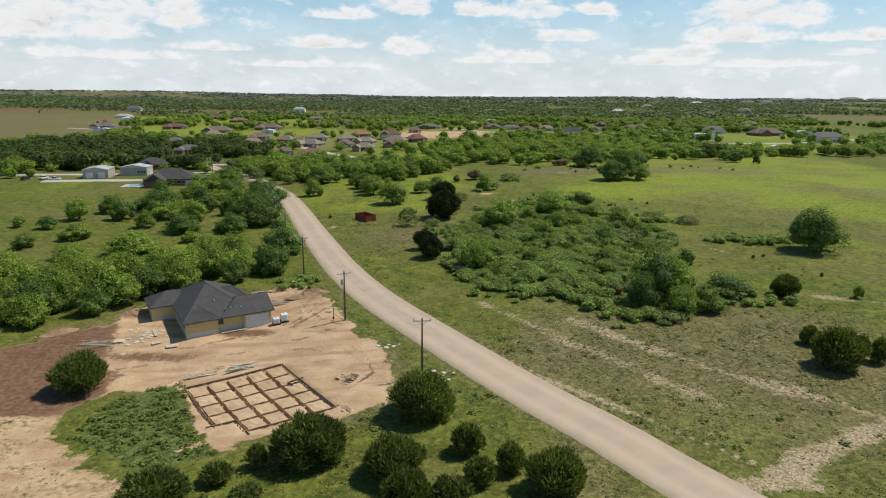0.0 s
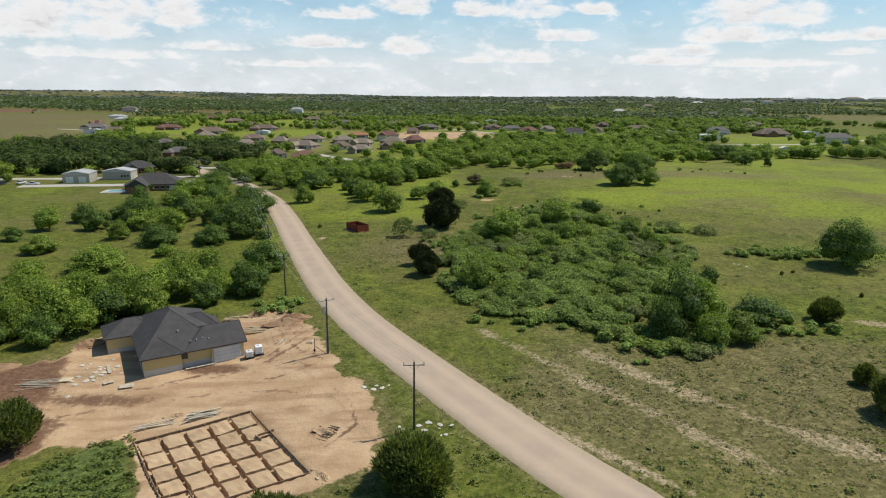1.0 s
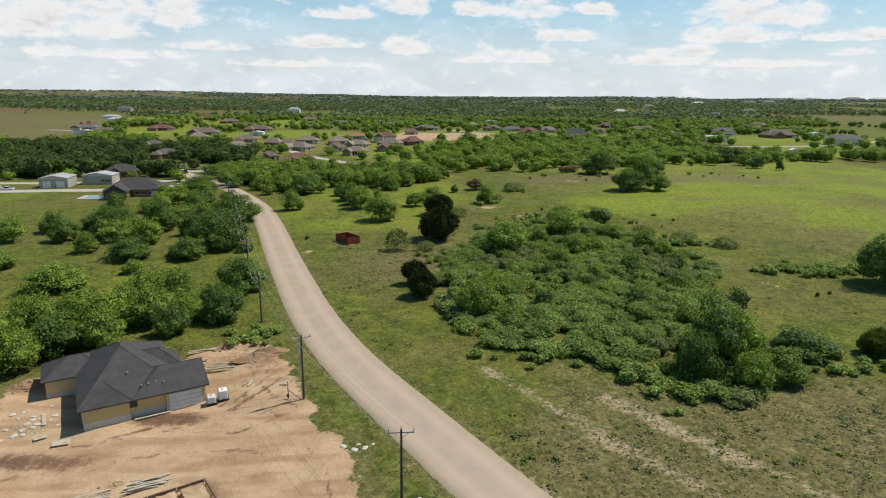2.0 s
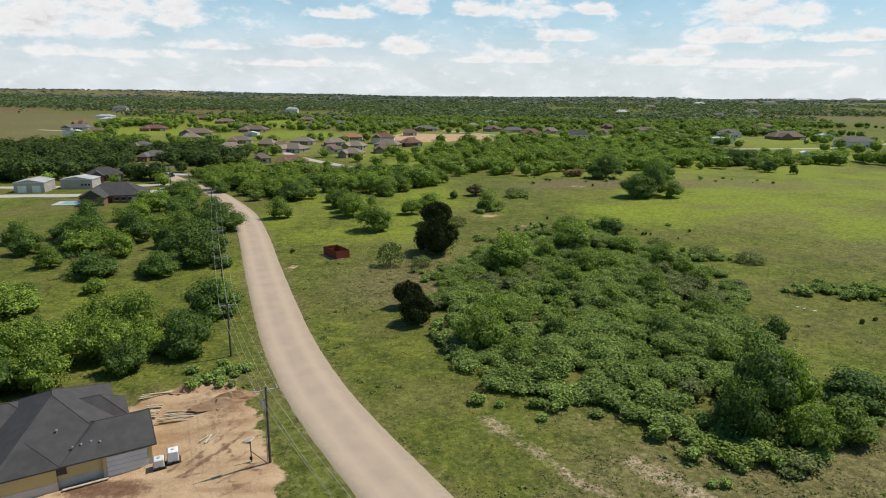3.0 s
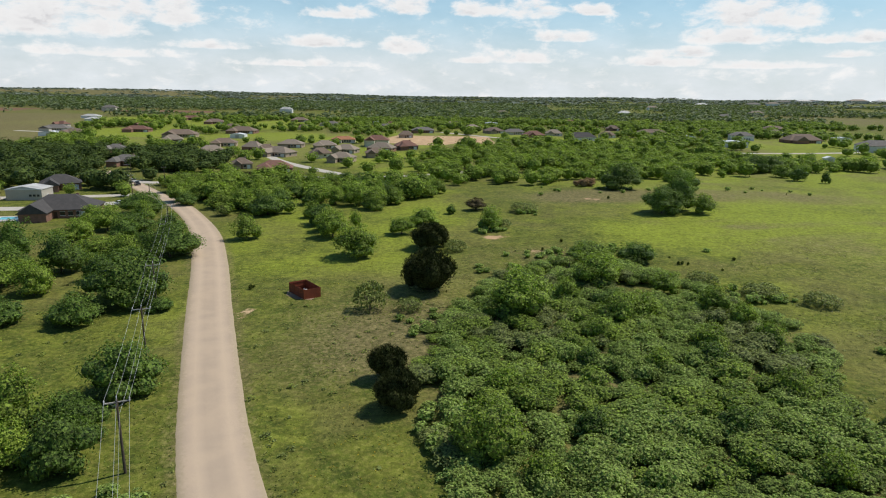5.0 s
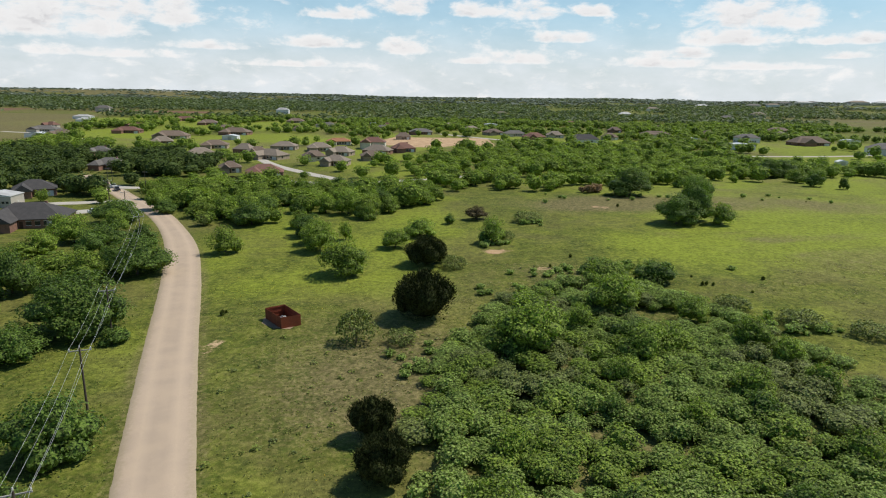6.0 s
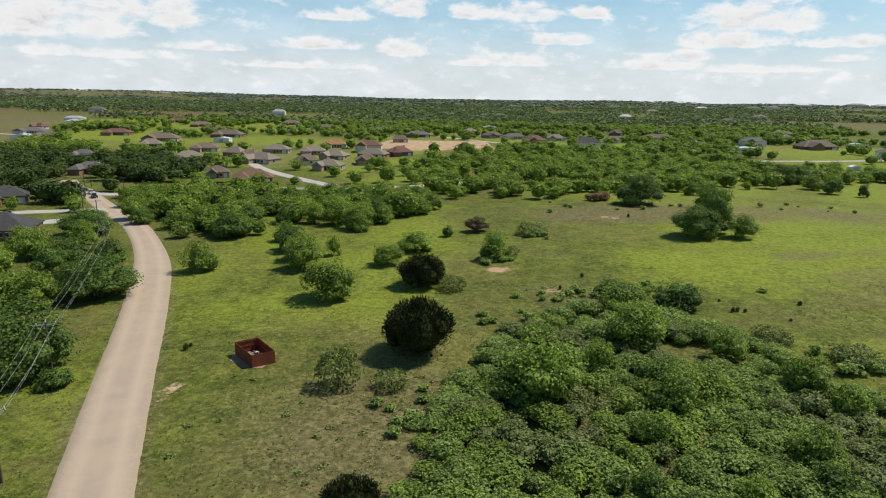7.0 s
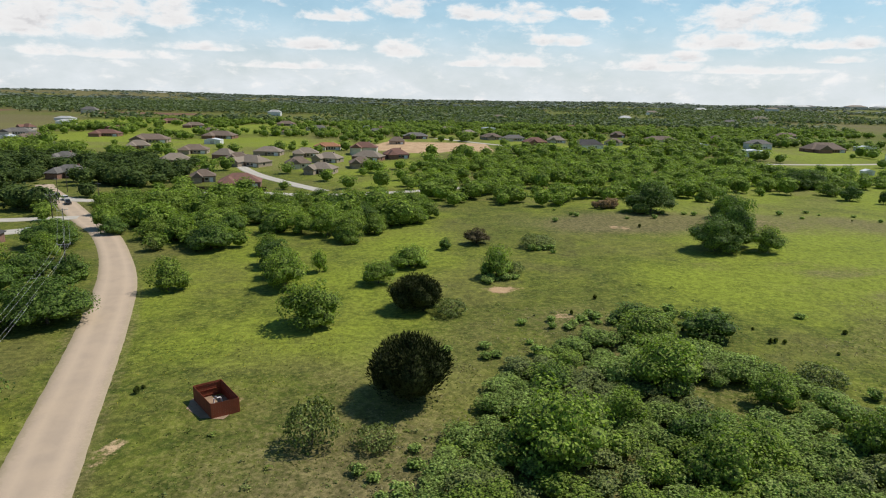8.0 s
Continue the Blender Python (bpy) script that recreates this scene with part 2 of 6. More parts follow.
def smooth(v, lo, hi):
    k = np.clip((np.asarray(v, float) - lo) / (hi - lo), 0, 1)
    return k * k * (3 - 2 * k)


def broad(x, y):
    """Height of the land without its small bumps."""
    g = lambda a, b, s, k: k * np.exp(-((x - a) ** 2 + (y - b) ** 2) / s)
    z = 0.8 + g(110, 300, 9800, 3.5) - 0.45 * (1 - np.tanh((x + 30) / 20)) + g(-45, 85, 900, -3.0)
    pad = np.exp(-(((x + 43) ** 2 + (y - 115) ** 2) / 170) ** 2)
    z = z * (1 - pad) - 1.35 * pad
    d = np.hypot(x, y - 60)
    roll = (fbm(x, y, 1500, 40) - 0.45) * 60
    far = smooth(d, 1100, 4300)
    left = smooth(x, -200, -3000) * 10 * smooth(d, 2000, 4500)
    plateau = smooth(x, -1100, -1700) * smooth(d, 2900, 3500) * 9
    return z + far * (12 + roll * 0.55) + left + plateau


CENTRE = [(190, -420), (150, -200), (112, -70), (72, 0), (45, 38), (29.3, 58.1), (20.8, 71), (14.2, 80), (6.9, 91), (-3.6, 108), (-10.9, 120), (-16.9, 131), (-24.1, 147.6), (-32.9, 171),
          (-42.8, 198.5), (-54.6, 232), (-67.2, 264), (-80.8, 290), (-96.3, 315), (-112, 334), (-138, 368), (-162, 398), (-172, 412)]


def curve_points(ctrl, step_len):
    """Catmull-Rom through the given places, cut in even steps."""
    p = np.array([2 * np.array(ctrl[0]) - np.array(ctrl[1]), *map(np.array, ctrl), 2 * np.array(ctrl[-1]) - np.array(ctrl[-2])], float)
    out = []
    for k in range(1, len(p) - 2):
        n = max(2, int(np.linalg.norm(p[k + 1] - p[k]) / step_len))
        for s in np.arange(n) / n:
            out.append(0.5 * (2 * p[k] + (p[k + 1] - p[k - 1]) * s + (2 * p[k - 1] - 5 * p[k] + 4 * p[k + 1] - p[k + 2]) * s ** 2
                              + (3 * p[k] - p[k - 1] - 3 * p[k + 1] + p[k + 2]) * s ** 3))
    out.append(p[-2])
    return np.array(out)


CENTRE = [(x + 0.22 - 0.3 * (138 < y < 270), y + 0.08) for x, y in CENTRE]
ROAD = curve_points(CENTRE, 2.0)
HALF = 3.55


def half_width(y):
    """The road is a little wider below its last bend."""
    return HALF + 0.62 * (1 - smooth(y, 255, 295))


def path_distance(x, y, pts):
    """Distance to a polyline, and the side (right is positive)."""
    x, y = np.asarray(x, float), np.asarray(y, float)
    best, side = np.full(x.shape, 1e9), np.zeros(x.shape)
    for a, b in zip(pts[:-1], pts[1:]):
        d = b - a
        s = np.clip(((x - a[0]) * d[0] + (y - a[1]) * d[1]) / (d @ d), 0, 1)
        ex, ey = x - a[0] - s * d[0], y - a[1] - s * d[1]
        q = np.hypot(ex, ey)
        near = q < best
        best = np.where(near, q, best)
        side = np.where(near, np.sign(ex * d[1] - ey * d[0]), side)
    return best, side


def inside(x, y, poly):
    """Signed distance to a polygon, positive within."""
    p = np.array(poly, float)
    d, _ = path_distance(x, y, np.vstack([p, p[:1]]))
    c = np.zeros(np.shape(x), bool)
    for (ax, ay), (bx, by) in zip(p, np.roll(p, -1, 0)):
        if ay != by:
            c ^= ((ay > y) != (by > y)) & (x < (bx - ax) * (y - ay) / (by - ay) + ax)
    return np.where(c, d, -d)


# the footing trenches are cut below the graded soil
F0, FU, FV = np.array([-39.4, 89.4]), np.array([13.4, 6.0]), np.array([11.4, -16.0])


def footing_place(x, y):
    m = np.linalg.inv(np.array([FU, FV]).T)
    dx, dy = np.asarray(x) - F0[0], np.asarray(y) - F0[1]
    return m[0, 0] * dx + m[0, 1] * dy, m[1, 0] * dx + m[1, 1] * dy


def land(x, y):
    x, y = np.asarray(x, float), np.asarray(y, float)
    z = broad(x, y)
    near = 1 - smooth(np.hypot(x, y - 150), 300, 700)
    z = z + near * ((fbm(x, y, 9, 7) - 0.5) * 0.5 + (lattice(x, y, 2.6, 9) - 0.5) * 0.16)
    s, t = footing_place(x, y)
    cut = smooth(np.minimum(np.minimum(s, 1 - s) * 14.7, np.minimum(t, 1 - t) * 19.6), -0.15, 0.35)
    return z - 0.75 * cut * (1 - smooth(s, 0.20, 0.17) * smooth(t, 0.77, 0.80))


def spaced(lo, hi, fine, extra, end_lo, end_hi, finer):
    """Coordinates: fine steps inside (half as long over one stretch), growing outward."""
    mid = list(np.arange(lo, hi + 1e-6, fine))
    mid = sorted(mid + [v + fine / 2 for v in mid if finer[0] < v < finer[1]])
    out, s, v = [], fine, hi
    while v < end_hi:
        s *= extra
        v = min(v + s, end_hi)
        out.append(v)
    back, s, v = [], fine, lo
    while v > end_lo:
        s *= extra
        v = max(v - s, end_lo)
        back.append(v)
    return np.array(back[::-1] + mid + out)


def mesh_object(name, verts, faces, mat, parent=None, smooth_faces=False):
    me = bpy.data.meshes.new(name)
    verts, faces = np.asarray(verts, np.float32), np.asarray(faces, np.int32)
    k = faces.shape[1]
    me.vertices.add(len(verts))
    me.vertices.foreach_set("co", verts.ravel())
    me.loops.add(faces.size)
    me.loops.foreach_set("vertex_index", faces.ravel())
    me.polygons.add(len(faces))
    me.polygons.foreach_set("loop_start", np.arange(len(faces)) * k)
    me.polygons.foreach_set("loop_total", np.full(len(faces), k))
    me.polygons.foreach_set("use_smooth", np.full(len(faces), smooth_faces))
    me.update(calc_edges=True)
    me.validate()
    me.materials.append(mat)
    ob = new(name, me)
    ob.parent = parent
    return ob


def part(name, bm, mat, parent=None, label=""):
    """Link a bmesh as one mesh object under a thing."""
    bmesh.ops.recalc_face_normals(bm, faces=bm.faces)
    me = bpy.data.meshes.new(name)
    bm.to_mesh(me)
    bm.free()
    me.materials.append(mat)
    ob = new(name, me)
    ob.parent = parent
    return tagged(ob, label)


def thing(name, label, category, at=(0, 0, 0), turn=0.0, group="", kind=""):
    ob = new(name)
    ob.matrix_basis = pose(*at, 0, 0, turn)
    return tagged(ob, label, category, group, kind)


def box(size, at=(0, 0, 0), bevel=0.0, m=None):
    bm = bmesh.new()
    bmesh.ops.create_cube(bm, size=1, matrix=(m or Matrix()) @ Matrix.Translation(at) @ Matrix.Diagonal((*size, 1)))
    if bevel:
        bmesh.ops.bevel(bm, geom=bm.edges[:], offset=bevel, segments=1, affect="EDGES")
    return bm


def add_box(bm, size, at, m=None):
    bmesh.ops.create_cube(bm, size=1, matrix=Matrix.Translation(at) @ (m or Matrix()) @ Matrix.Diagonal((*size, 1)))


def rod(bm, a, b, r0, r1, sides=7):
    a, b = Vector(a), Vector(b)
    d = b - a
    m = Matrix.Translation((a + b) / 2) @ d.to_track_quat("Z", "Y").to_matrix().to_4x4()
    bmesh.ops.create_cone(bm, cap_ends=True, segments=sides, radius1=r0, radius2=r1, depth=d.length, matrix=m)


# ---- ground ----
def ground_material():
    m, t = material("meadow and bare soil")
    where = t.n("ShaderNodeNewGeometry").outputs["Position"]
    a1 = t.n("ShaderNodeAttribute", attribute_name="soil")
    a2 = t.n("ShaderNodeAttribute", attribute_name="sward")
    s1, s2 = t.n("ShaderNodeSeparateColor"), t.n("ShaderNodeSeparateColor")
    t.put(a1.outputs["Color"], s1.inputs[0])
    t.put(a2.outputs["Color"], s2.inputs[0])
    big, mid = t.noise(where, 0.03, 4), t.noise(where, 0.22, 4)
    small, grain = t.noise(where, 1.3, 4, 0.65), t.noise(where, 7.0, 3)
    ragged = t.math("MULTIPLY", t.math("SUBTRACT", t.math("ADD", t.math("MULTIPLY", small, 0.6), t.math("MULTIPLY", mid, 0.4)), 0.5), 1.3)
    edge = lambda v, lo=0.3, hi=0.7: t.step(t.math("ADD", v, ragged), lo, hi)
    grass = t.mix(t.step(mid, 0.3, 0.7), (0.062, 0.086, 0.012), (0.134, 0.152, 0.022))
    grass = t.mix(t.math("MULTIPLY", t.step(small, 0.42, 0.66), 0.65), grass, (0.192, 0.184, 0.044))
    grass = t.mix(t.math("MULTIPLY", t.step(t.noise(where, 0.6, 5, 0.7), 0.55, 0.7), 0.7), grass, (0.042, 0.060, 0.012))
    grass = t.mix(t.math("MULTIPLY", t.step(big, 0.47, 0.6), 0.45), grass, (0.168, 0.146, 0.050))
    grass = t.mix(t.math("MULTIPLY", edge(s2.outputs[1], 0.05, 1.0), 0.95), grass, t.mix(small, (0.145, 0.196, 0.018), (0.280, 0.312, 0.036)))
    dry = t.mix(t.step(small, 0.3, 0.7), (0.100, 0.090, 0.034), (0.225, 0.182, 0.085))
    grass = t.mix(t.math("MULTIPLY", edge(s2.outputs[0], 0.15, 0.9), 0.85), grass, dry)
    weeds = t.mix(t.step(small, 0.35, 0.65), (0.060, 0.095, 0.022), (0.140, 0.165, 0.045))
    grass = t.mix(edge(s2.outputs[2]), grass, weeds)
    streaky = t.n("ShaderNodeMapping")
    streaky.inputs["Rotation"].default_value, streaky.inputs["Scale"].default_value = (0, 0, radians(-28)), (0.25, 1.0, 1.0)
    t.put(where, streaky.inputs[0])
    graded = t.noise(streaky.outputs[0], 0.42, 4, 0.5)
    pale = t.mix(t.step(mid, 0.3, 0.7), (0.565, 0.395, 0.240), (0.450, 0.298, 0.170))
    pale = t.mix(t.math("MULTIPLY", t.step(graded, 0.44, 0.68), 0.72), pale, (0.33, 0.198, 0.108))
    pale = t.mix(t.math("MULTIPLY", t.step(small, 0.5, 0.8), 0.35), pale, (0.64, 0.49, 0.32))
    mottle = t.step(t.noise(where, 0.75, 6, 0.72, 0.4), 0.36, 0.64)
    fine = t.math("ADD", 0.45, t.math("ADD", t.math("MULTIPLY", grain, 0.55), t.math("MULTIPLY", t.noise(where, 2.6, 4, 0.7), 0.5)))
    fine = t.math("MULTIPLY", fine, t.math("ADD", 0.74, t.math("MULTIPLY", mottle, 0.5)))
    shade_of = t.n("ShaderNodeCombineColor")
    for s in shade_of.inputs:
        t.put(fine, s)
    grass = t.mix(1.0, grass, shade_of.outputs[0], "MULTIPLY")
    red = t.mix(t.step(small, 0.3, 0.7), (0.130, 0.070, 0.042), (0.225, 0.132, 0.080))
    stony = t.mix(t.step(t.noise(where, 3.0, 4, 0.7), 0.42, 0.6), (0.25, 0.185, 0.095), (0.50, 0.41, 0.27))
    col = t.mix(edge(s1.outputs[0], 0.35, 0.65), grass, pale)
    col = t.mix(edge(s1.outputs[1], 0.35, 0.65), col, red)
    col = t.mix(t.math("MULTIPLY", edge(s1.outputs[2], 0.4, 0.75), 0.9), col, stony)
    fine = t.math("ADD", 0.86, t.math("MULTIPLY", grain, 0.28))
    comb = t.n("ShaderNodeCombineColor")
    for s in comb.inputs:
        t.put(fine, s)
    col = t.mix(1.0, col, comb.outputs[0], "MULTIPLY")
    relief = t.math("ADD", t.math("MULTIPLY", small, 0.7), t.math("MULTIPLY", grain, 0.3))
    finish(t, col, 0.95, bump=relief, strength=0.55, distance=0.4, spec=0.15)
    return m


DIRT = [(-75, 100), (-63, 113), (-59, 121), (-37, 131), (-31, 135), (-21, 120), (-14, 106), (-8.5, 98), (-6.5, 89), (-7, 82), (-12, 76.5),
        (-20, 72.5), (-28, 70.5), (-32, 75), (-40.5, 88), (-50, 89), (-52, 85), (-56, 80), (-70, 74)]
GREEN_PATCH = [(-49, 84), (-41.5, 92), (-33.5, 76), (-28, 69), (-35, 66), (-48, 74)]
LOWER_DIRT = [(-74, 86), (-54, 85), (-49, 75), (-41, 68), (-34, 63), (-34, 50), (-75, 50)]
THICKET = [(1, 186), (-1, 165), (4, 140), (9, 131), (16, 129), (27, 124), (33, 116), (38, 109), (47, 111), (52, 122), (57, 141), (62, 168), (70, 180),
           (64, 196), (60, 209), (49, 223), (31, 231), (15, 216), (9, 200)]
STRIP = np.array([(-9, 117), (6, 99), (17, 85.5), (27, 75), (34, 67), (41, 60)], float)
SPUR = np.array([(31, 60), (37, 61), (43, 66), (49, 69), (57, 73), (75, 80), (110, 92), (160, 98)], float)
RUTS = [np.array(r, float) for r in ([(8, 121), (13, 114), (26, 96), (33, 87), (40, 77)], [(24, 112), (36, 98), (44, 89), (51, 83), (60, 74)],
                                     [(75, 128), (84, 125), (100, 119)])]
TYRES = [np.array(r, float) for r in ([(-24, 127), (-26, 120), (-30, 112), (-36, 108), (-44, 103)], [(-21.5, 122), (-25, 115), (-30, 108.5), (-37, 105.5)], [(-18, 110), (-25, 105), (-33, 106)],
                                      [(-23, 128), (-24.5, 121), (-28, 113.5)], [(-40, 104.5), (-52, 101), (-64, 95)], [(-38, 101), (-50, 97), (-62, 91)],
                                      [(-30, 110), (-24, 112), (-19.5, 117), (-20, 124)], [(-31, 107), (-23.5, 109), (-17.5, 114.5)], [(-29, 117), (-24, 111), (-17, 106), (-11, 104)], [(-27, 119), (-21.5, 112.5), (-14, 108)],
                                      [(-32, 112), (-28, 118), (-27, 125)], [(-16, 102), (-12, 96), (-10.5, 90), (-14, 84)], [(-44, 99), (-34, 101), (-24, 101), (-15, 98)])]
LAWNS = [(-70, 575, 42), (-120, 700, 55), (30, 790, 45), (160, 690, 45), (-20, 520, 22), (310, 545, 50), (-60, 432, 36), (-92, 422, 20), (-22, 440, 24), (-40, 398, 14), (-319, 730, 75), (-198, 640, 75), (-140, 560, 50), (-110, 480, 26), (-234, 640, 60), (-384, 700, 60), (346, 650, 75), (255, 520, 65), (290, 600, 45),
         (0, 660, 62), (100, 690, 45), (-85, 560, 40), (-60, 500, 25), (-450, 900, 90), (-250, 860, 90), (-120, 850, 60), (180, 780, 30), (-30, 600, 40), (-75, 520, 34), (-100, 540, 30), (-48, 480, 24), (-95, 440, 16), (-300, 690, 60), (-200, 960, 60), (-350, 960, 70), (-20, 740, 50), (85, 730, 45), (60, 900, 45), (140, 660, 30), (310, 680, 50), (400, 680, 50), (240, 760, 35), (430, 870, 60), (-160, 700, 60), (-100, 660, 50), (-450, 1000, 80)]


STRIP_FIELDS = ([(-1050, 1230), (-760, 1230), (-770, 1420), (-1100, 1420)], [(-640, 1260), (-420, 1270), (-430, 1420), (-650, 1410)])


def soil_masks(x, y):
    near = (np.abs(x) < 260) & (y > -120) & (y < 480)
    soil, sward = np.zeros((len(x), 4), np.float32), np.zeros((len(x), 4), np.float32)
    soil[:, 3] = sward[:, 3] = 1
    X, Y = x[near], y[near]
    wob = (fbm(X, Y, 7, 21) - 0.5) * 5
    d = inside(X, Y, DIRT) + wob * 0.7 + (fbm(X, Y, 2.4, 23) - 0.5) * 3.2
    bare = smooth(d, -1.5, 1.3)
    halo = smooth(d, -6, -1) * 0.5
    low = smooth(inside(X, Y, LOWER_DIRT) + wob * 1.4 + (fbm(X, Y, 2.0, 27) - 0.5) * 5, -2, 2.5) * 0.62
    patch = smooth(inside(X, Y, GREEN_PATCH) + wob * 0.5, -1.0, 1.0)
    bare = np.maximum(bare, low) * (1 - patch)
    westward = smooth(X + 0.5 * (Y - 100) + wob * 2, -50, -62) * smooth(Y, 76, 82)
    bank = np.exp(-((X + 26) ** 2 + (Y - 124) ** 2) / 60) + 0.8 * np.exp(-((X + 33) ** 2 + (Y - 130) ** 2) / 40)
    scar = 0.6 * np.exp(-((X + 14.5) ** 2 / 9 + (Y - 88.5) ** 2 / 3)) + 0.8 * np.exp(-((X + 36) ** 2 / 60 + (Y - 109.5) ** 2 / 7)) + 0.62 * np.exp(-((X + 50) ** 2 / 160 + (Y - 100) ** 2 / 6))
    tyre = np.zeros(len(X))
    for r in TYRES:
        q, _ = path_distance(X, Y, r)
        tyre = np.maximum(tyre, 0.62 * smooth(q + wob * 0.12, 0.75, 0.1) * (0.35 + 0.9 * fbm(X, Y, 4, 47)))
    red = bare * np.clip(np.maximum.reduce([westward, 0.4 * bank, scar, tyre, low * 0.75]), 0, 1)
    dr, side = path_distance(X, Y, ROAD)
    verge = smooth(dr, HALF + 3.8, HALF + 1.0)
    spots = [(-34.6, 196, 4, 44), (-24, 207, 9, 5), (18, 257, 26, 7), (28, 240, 18, 9), (62, 320, 60, 18), (110, 330, 80, 20), (-2, 95.5, 6, 4), (72, 352, 40, 20)]
    bald = sum(np.exp(-((X - a) ** 2 / p + (Y - b) ** 2 / q)) * k for (a, b, p, q), k in zip(spots, (0.55, 0.5, 0.8, 0.6, 0.55, 0.5, 0.4, 0.5)))
    bald = bald * (0.15 + 1.6 * fbm(X, Y, 3.5, 45))
    dp, _ = path_distance(X, Y, SPUR)
    soil[near, 0] = np.clip(np.maximum.reduce([bare, bald, 0.48 * smooth(dp + wob * 0.5, 3.0, 0.6)]), 0, 1)
    soil[near, 1] = red
    ds, _ = path_distance(X, Y, STRIP)
    dp, _ = path_distance(X, Y, SPUR)
    stones = np.maximum.reduce([0.8 * smooth(ds + wob * 0.25, 1.7, 0.1), 0.75 * smooth(dp + wob * 0.6, 4.0, 0.6), 0.32 * verge])
    for r in RUTS:
        q, _ = path_distance(X, Y, r)
        stones = np.maximum(stones, 0.66 * smooth(q + wob * 1.1, 3.8, 0.0))
    chips = 0.75 * np.exp(-((X + 53) ** 2 / 50 + (Y - 106.5) ** 2 / 22))
    soil[near, 2] = np.clip(np.maximum(stones, chips), 0, 1) * (1 - 0.8 * np.maximum(bare - chips, 0))
    hill = smooth(X, 6, 18) * smooth(Y, 128, 112) * smooth(Y, -60, 40) * smooth(X, 100, 60) * 0.68
    under = smooth(inside(X, Y, THICKET), -3, 2) * 0.5
    around = 0.75 * np.exp(-((X + 4) ** 2 / 420 + (Y - 184) ** 2 / 700)) + 0.55 * np.exp(-((X - 3) ** 2 / 300 + (Y - 225) ** 2 / 700))
    east = 1.0 * np.exp(-((X - 115) ** 2 / 5000 + (Y - 330) ** 2 / 500)) + 0.8 * np.exp(-((X - 60) ** 2 / 500 + (Y - 325) ** 2 / 200)) + 0.5 * np.exp(-((X - 30) ** 2 / 200 + (Y - 238) ** 2 / 120)) + 0.6 * np.exp(-((X - 20) ** 2 / 160 + (Y - 121) ** 2 / 60))
    streaks = smooth(fbm((X + 0.5 * Y) / 2.6, Y - 0.25 * X, 17, 65), 0.48, 0.66) * smooth(X, 25, 70) * smooth(Y, 150, 200) * 0.42
    sward[near, 0] = np.clip(np.maximum.reduce([streaks, hill, under, around, east, 0.5 * verge, halo]) + (fbm(X, Y, 30, 31) - 0.52) * 0.75, 0, 1)
    lush = 0.5 * fbm(X, Y, 60, 51) + 0.5 * fbm(X, Y, 19, 57)
    meadow = smooth(Y, 205, 240) * smooth(X, -75, -55) * smooth(X, 20, -5) * 0.52
    field = smooth(X + 40 * (fbm(X, Y, 45, 66) - 0.5), 5, 100) * smooth(Y + 60 * (fbm(X, Y, 30, 67) - 0.5), 140, 290) * 0.50
    west = smooth(X, -60, -70) * smooth(Y, 130, 145) * smooth(Y, 185, 170) * 0.45
    # The last two terms dull the grass, partly as cloud shade in its colour.
    sward[near, 1] = np.clip((lush - 0.5) * 2.0 + 0.10 + meadow * 0.9 + field * 1.2 + west * 0.6 - 0.22 * smooth(X, -45, -60) - 0.25 * smooth(Y, 205, 190) * smooth(X, 15, -5), 0, 1)
    sward[near, 2] = np.clip(patch * 0.95 + 0.6 * smooth(dr, 14, 8) * smooth(side, 0, -1) * smooth(Y, 60, 75) * smooth(Y, 140, 120) * (1 - bare) * 0.6, 0, 1)
    X, Y = x[~near], y[~near]
    lawn = np.zeros(len(X))
    for a, b, r in LAWNS:
        lawn = np.maximum(lawn, smooth(np.hypot(X - a, Y - b), r * 1.1, r * 0.7))
    ploughed = smooth(inside(X, Y, [(-900, 1120), (-560, 1180), (-290, 545), (-380, 470), (-700, 520)]), -8, 8)
    sward[~near, 1] = np.clip(lawn * 0.62 + fbm(X, Y, 60, 52) * 0.5 - 0.05, 0, 1)
    plateau = smooth(x[~near], -1150, -1450) * smooth(y[~near], 2950, 3100)
    sward[~near, 0] = np.clip(np.maximum(ploughed, plateau) * 0.85 + 0.5 * smooth(fbm(X, Y, 400, 61), 0.6, 0.75) + 0.55 * smooth(fbm(X, Y, 50, 63), 0.5, 0.7), 0, 1)
    pad = smooth(inside(X, Y, [(-56, 646), (-39, 728), (50, 705), (50, 626), (-17, 598)]), -4, 4)
    soil[~near, 0] = pad
    for field in STRIP_FIELDS:
        soil[~near, 1] = np.maximum(soil[~near, 1], 0.8 * smooth(inside(X, Y, field), -10, 10))
    return soil, sward


gx = spaced(-100, 112, 1.25, 1.08, -4400, 4400, (-66, -6))
gy = spaced(50, 290, 1.25, 1.06, -900, 4900, (68, 134))
GX, GY = np.meshgrid(gx, gy)
flatx, flaty = GX.ravel(), GY.ravel()
gz = land(flatx, flaty)
rd, _ = path_distance(flatx, flaty, ROAD)
gz = gz + (broad(flatx, flaty) - 0.07 - gz) * smooth(rd, HALF + 4.2, HALF + 1.5)
W = len(gx)
idx = np.arange(len(flatx)).reshape(len(gy), W)
quads = np.stack([idx[:-1, :-1], idx[:-1, 1:], idx[1:, 1:], idx[1:, :-1]], -1).reshape(-1, 4)
ground = tagged(mesh_object("ground", np.stack([flatx, flaty, gz], 1), quads, ground_material(), smooth_faces=True),
                "green rolling meadow with bare sandy soil and dry grass", "ground", kind="structure")
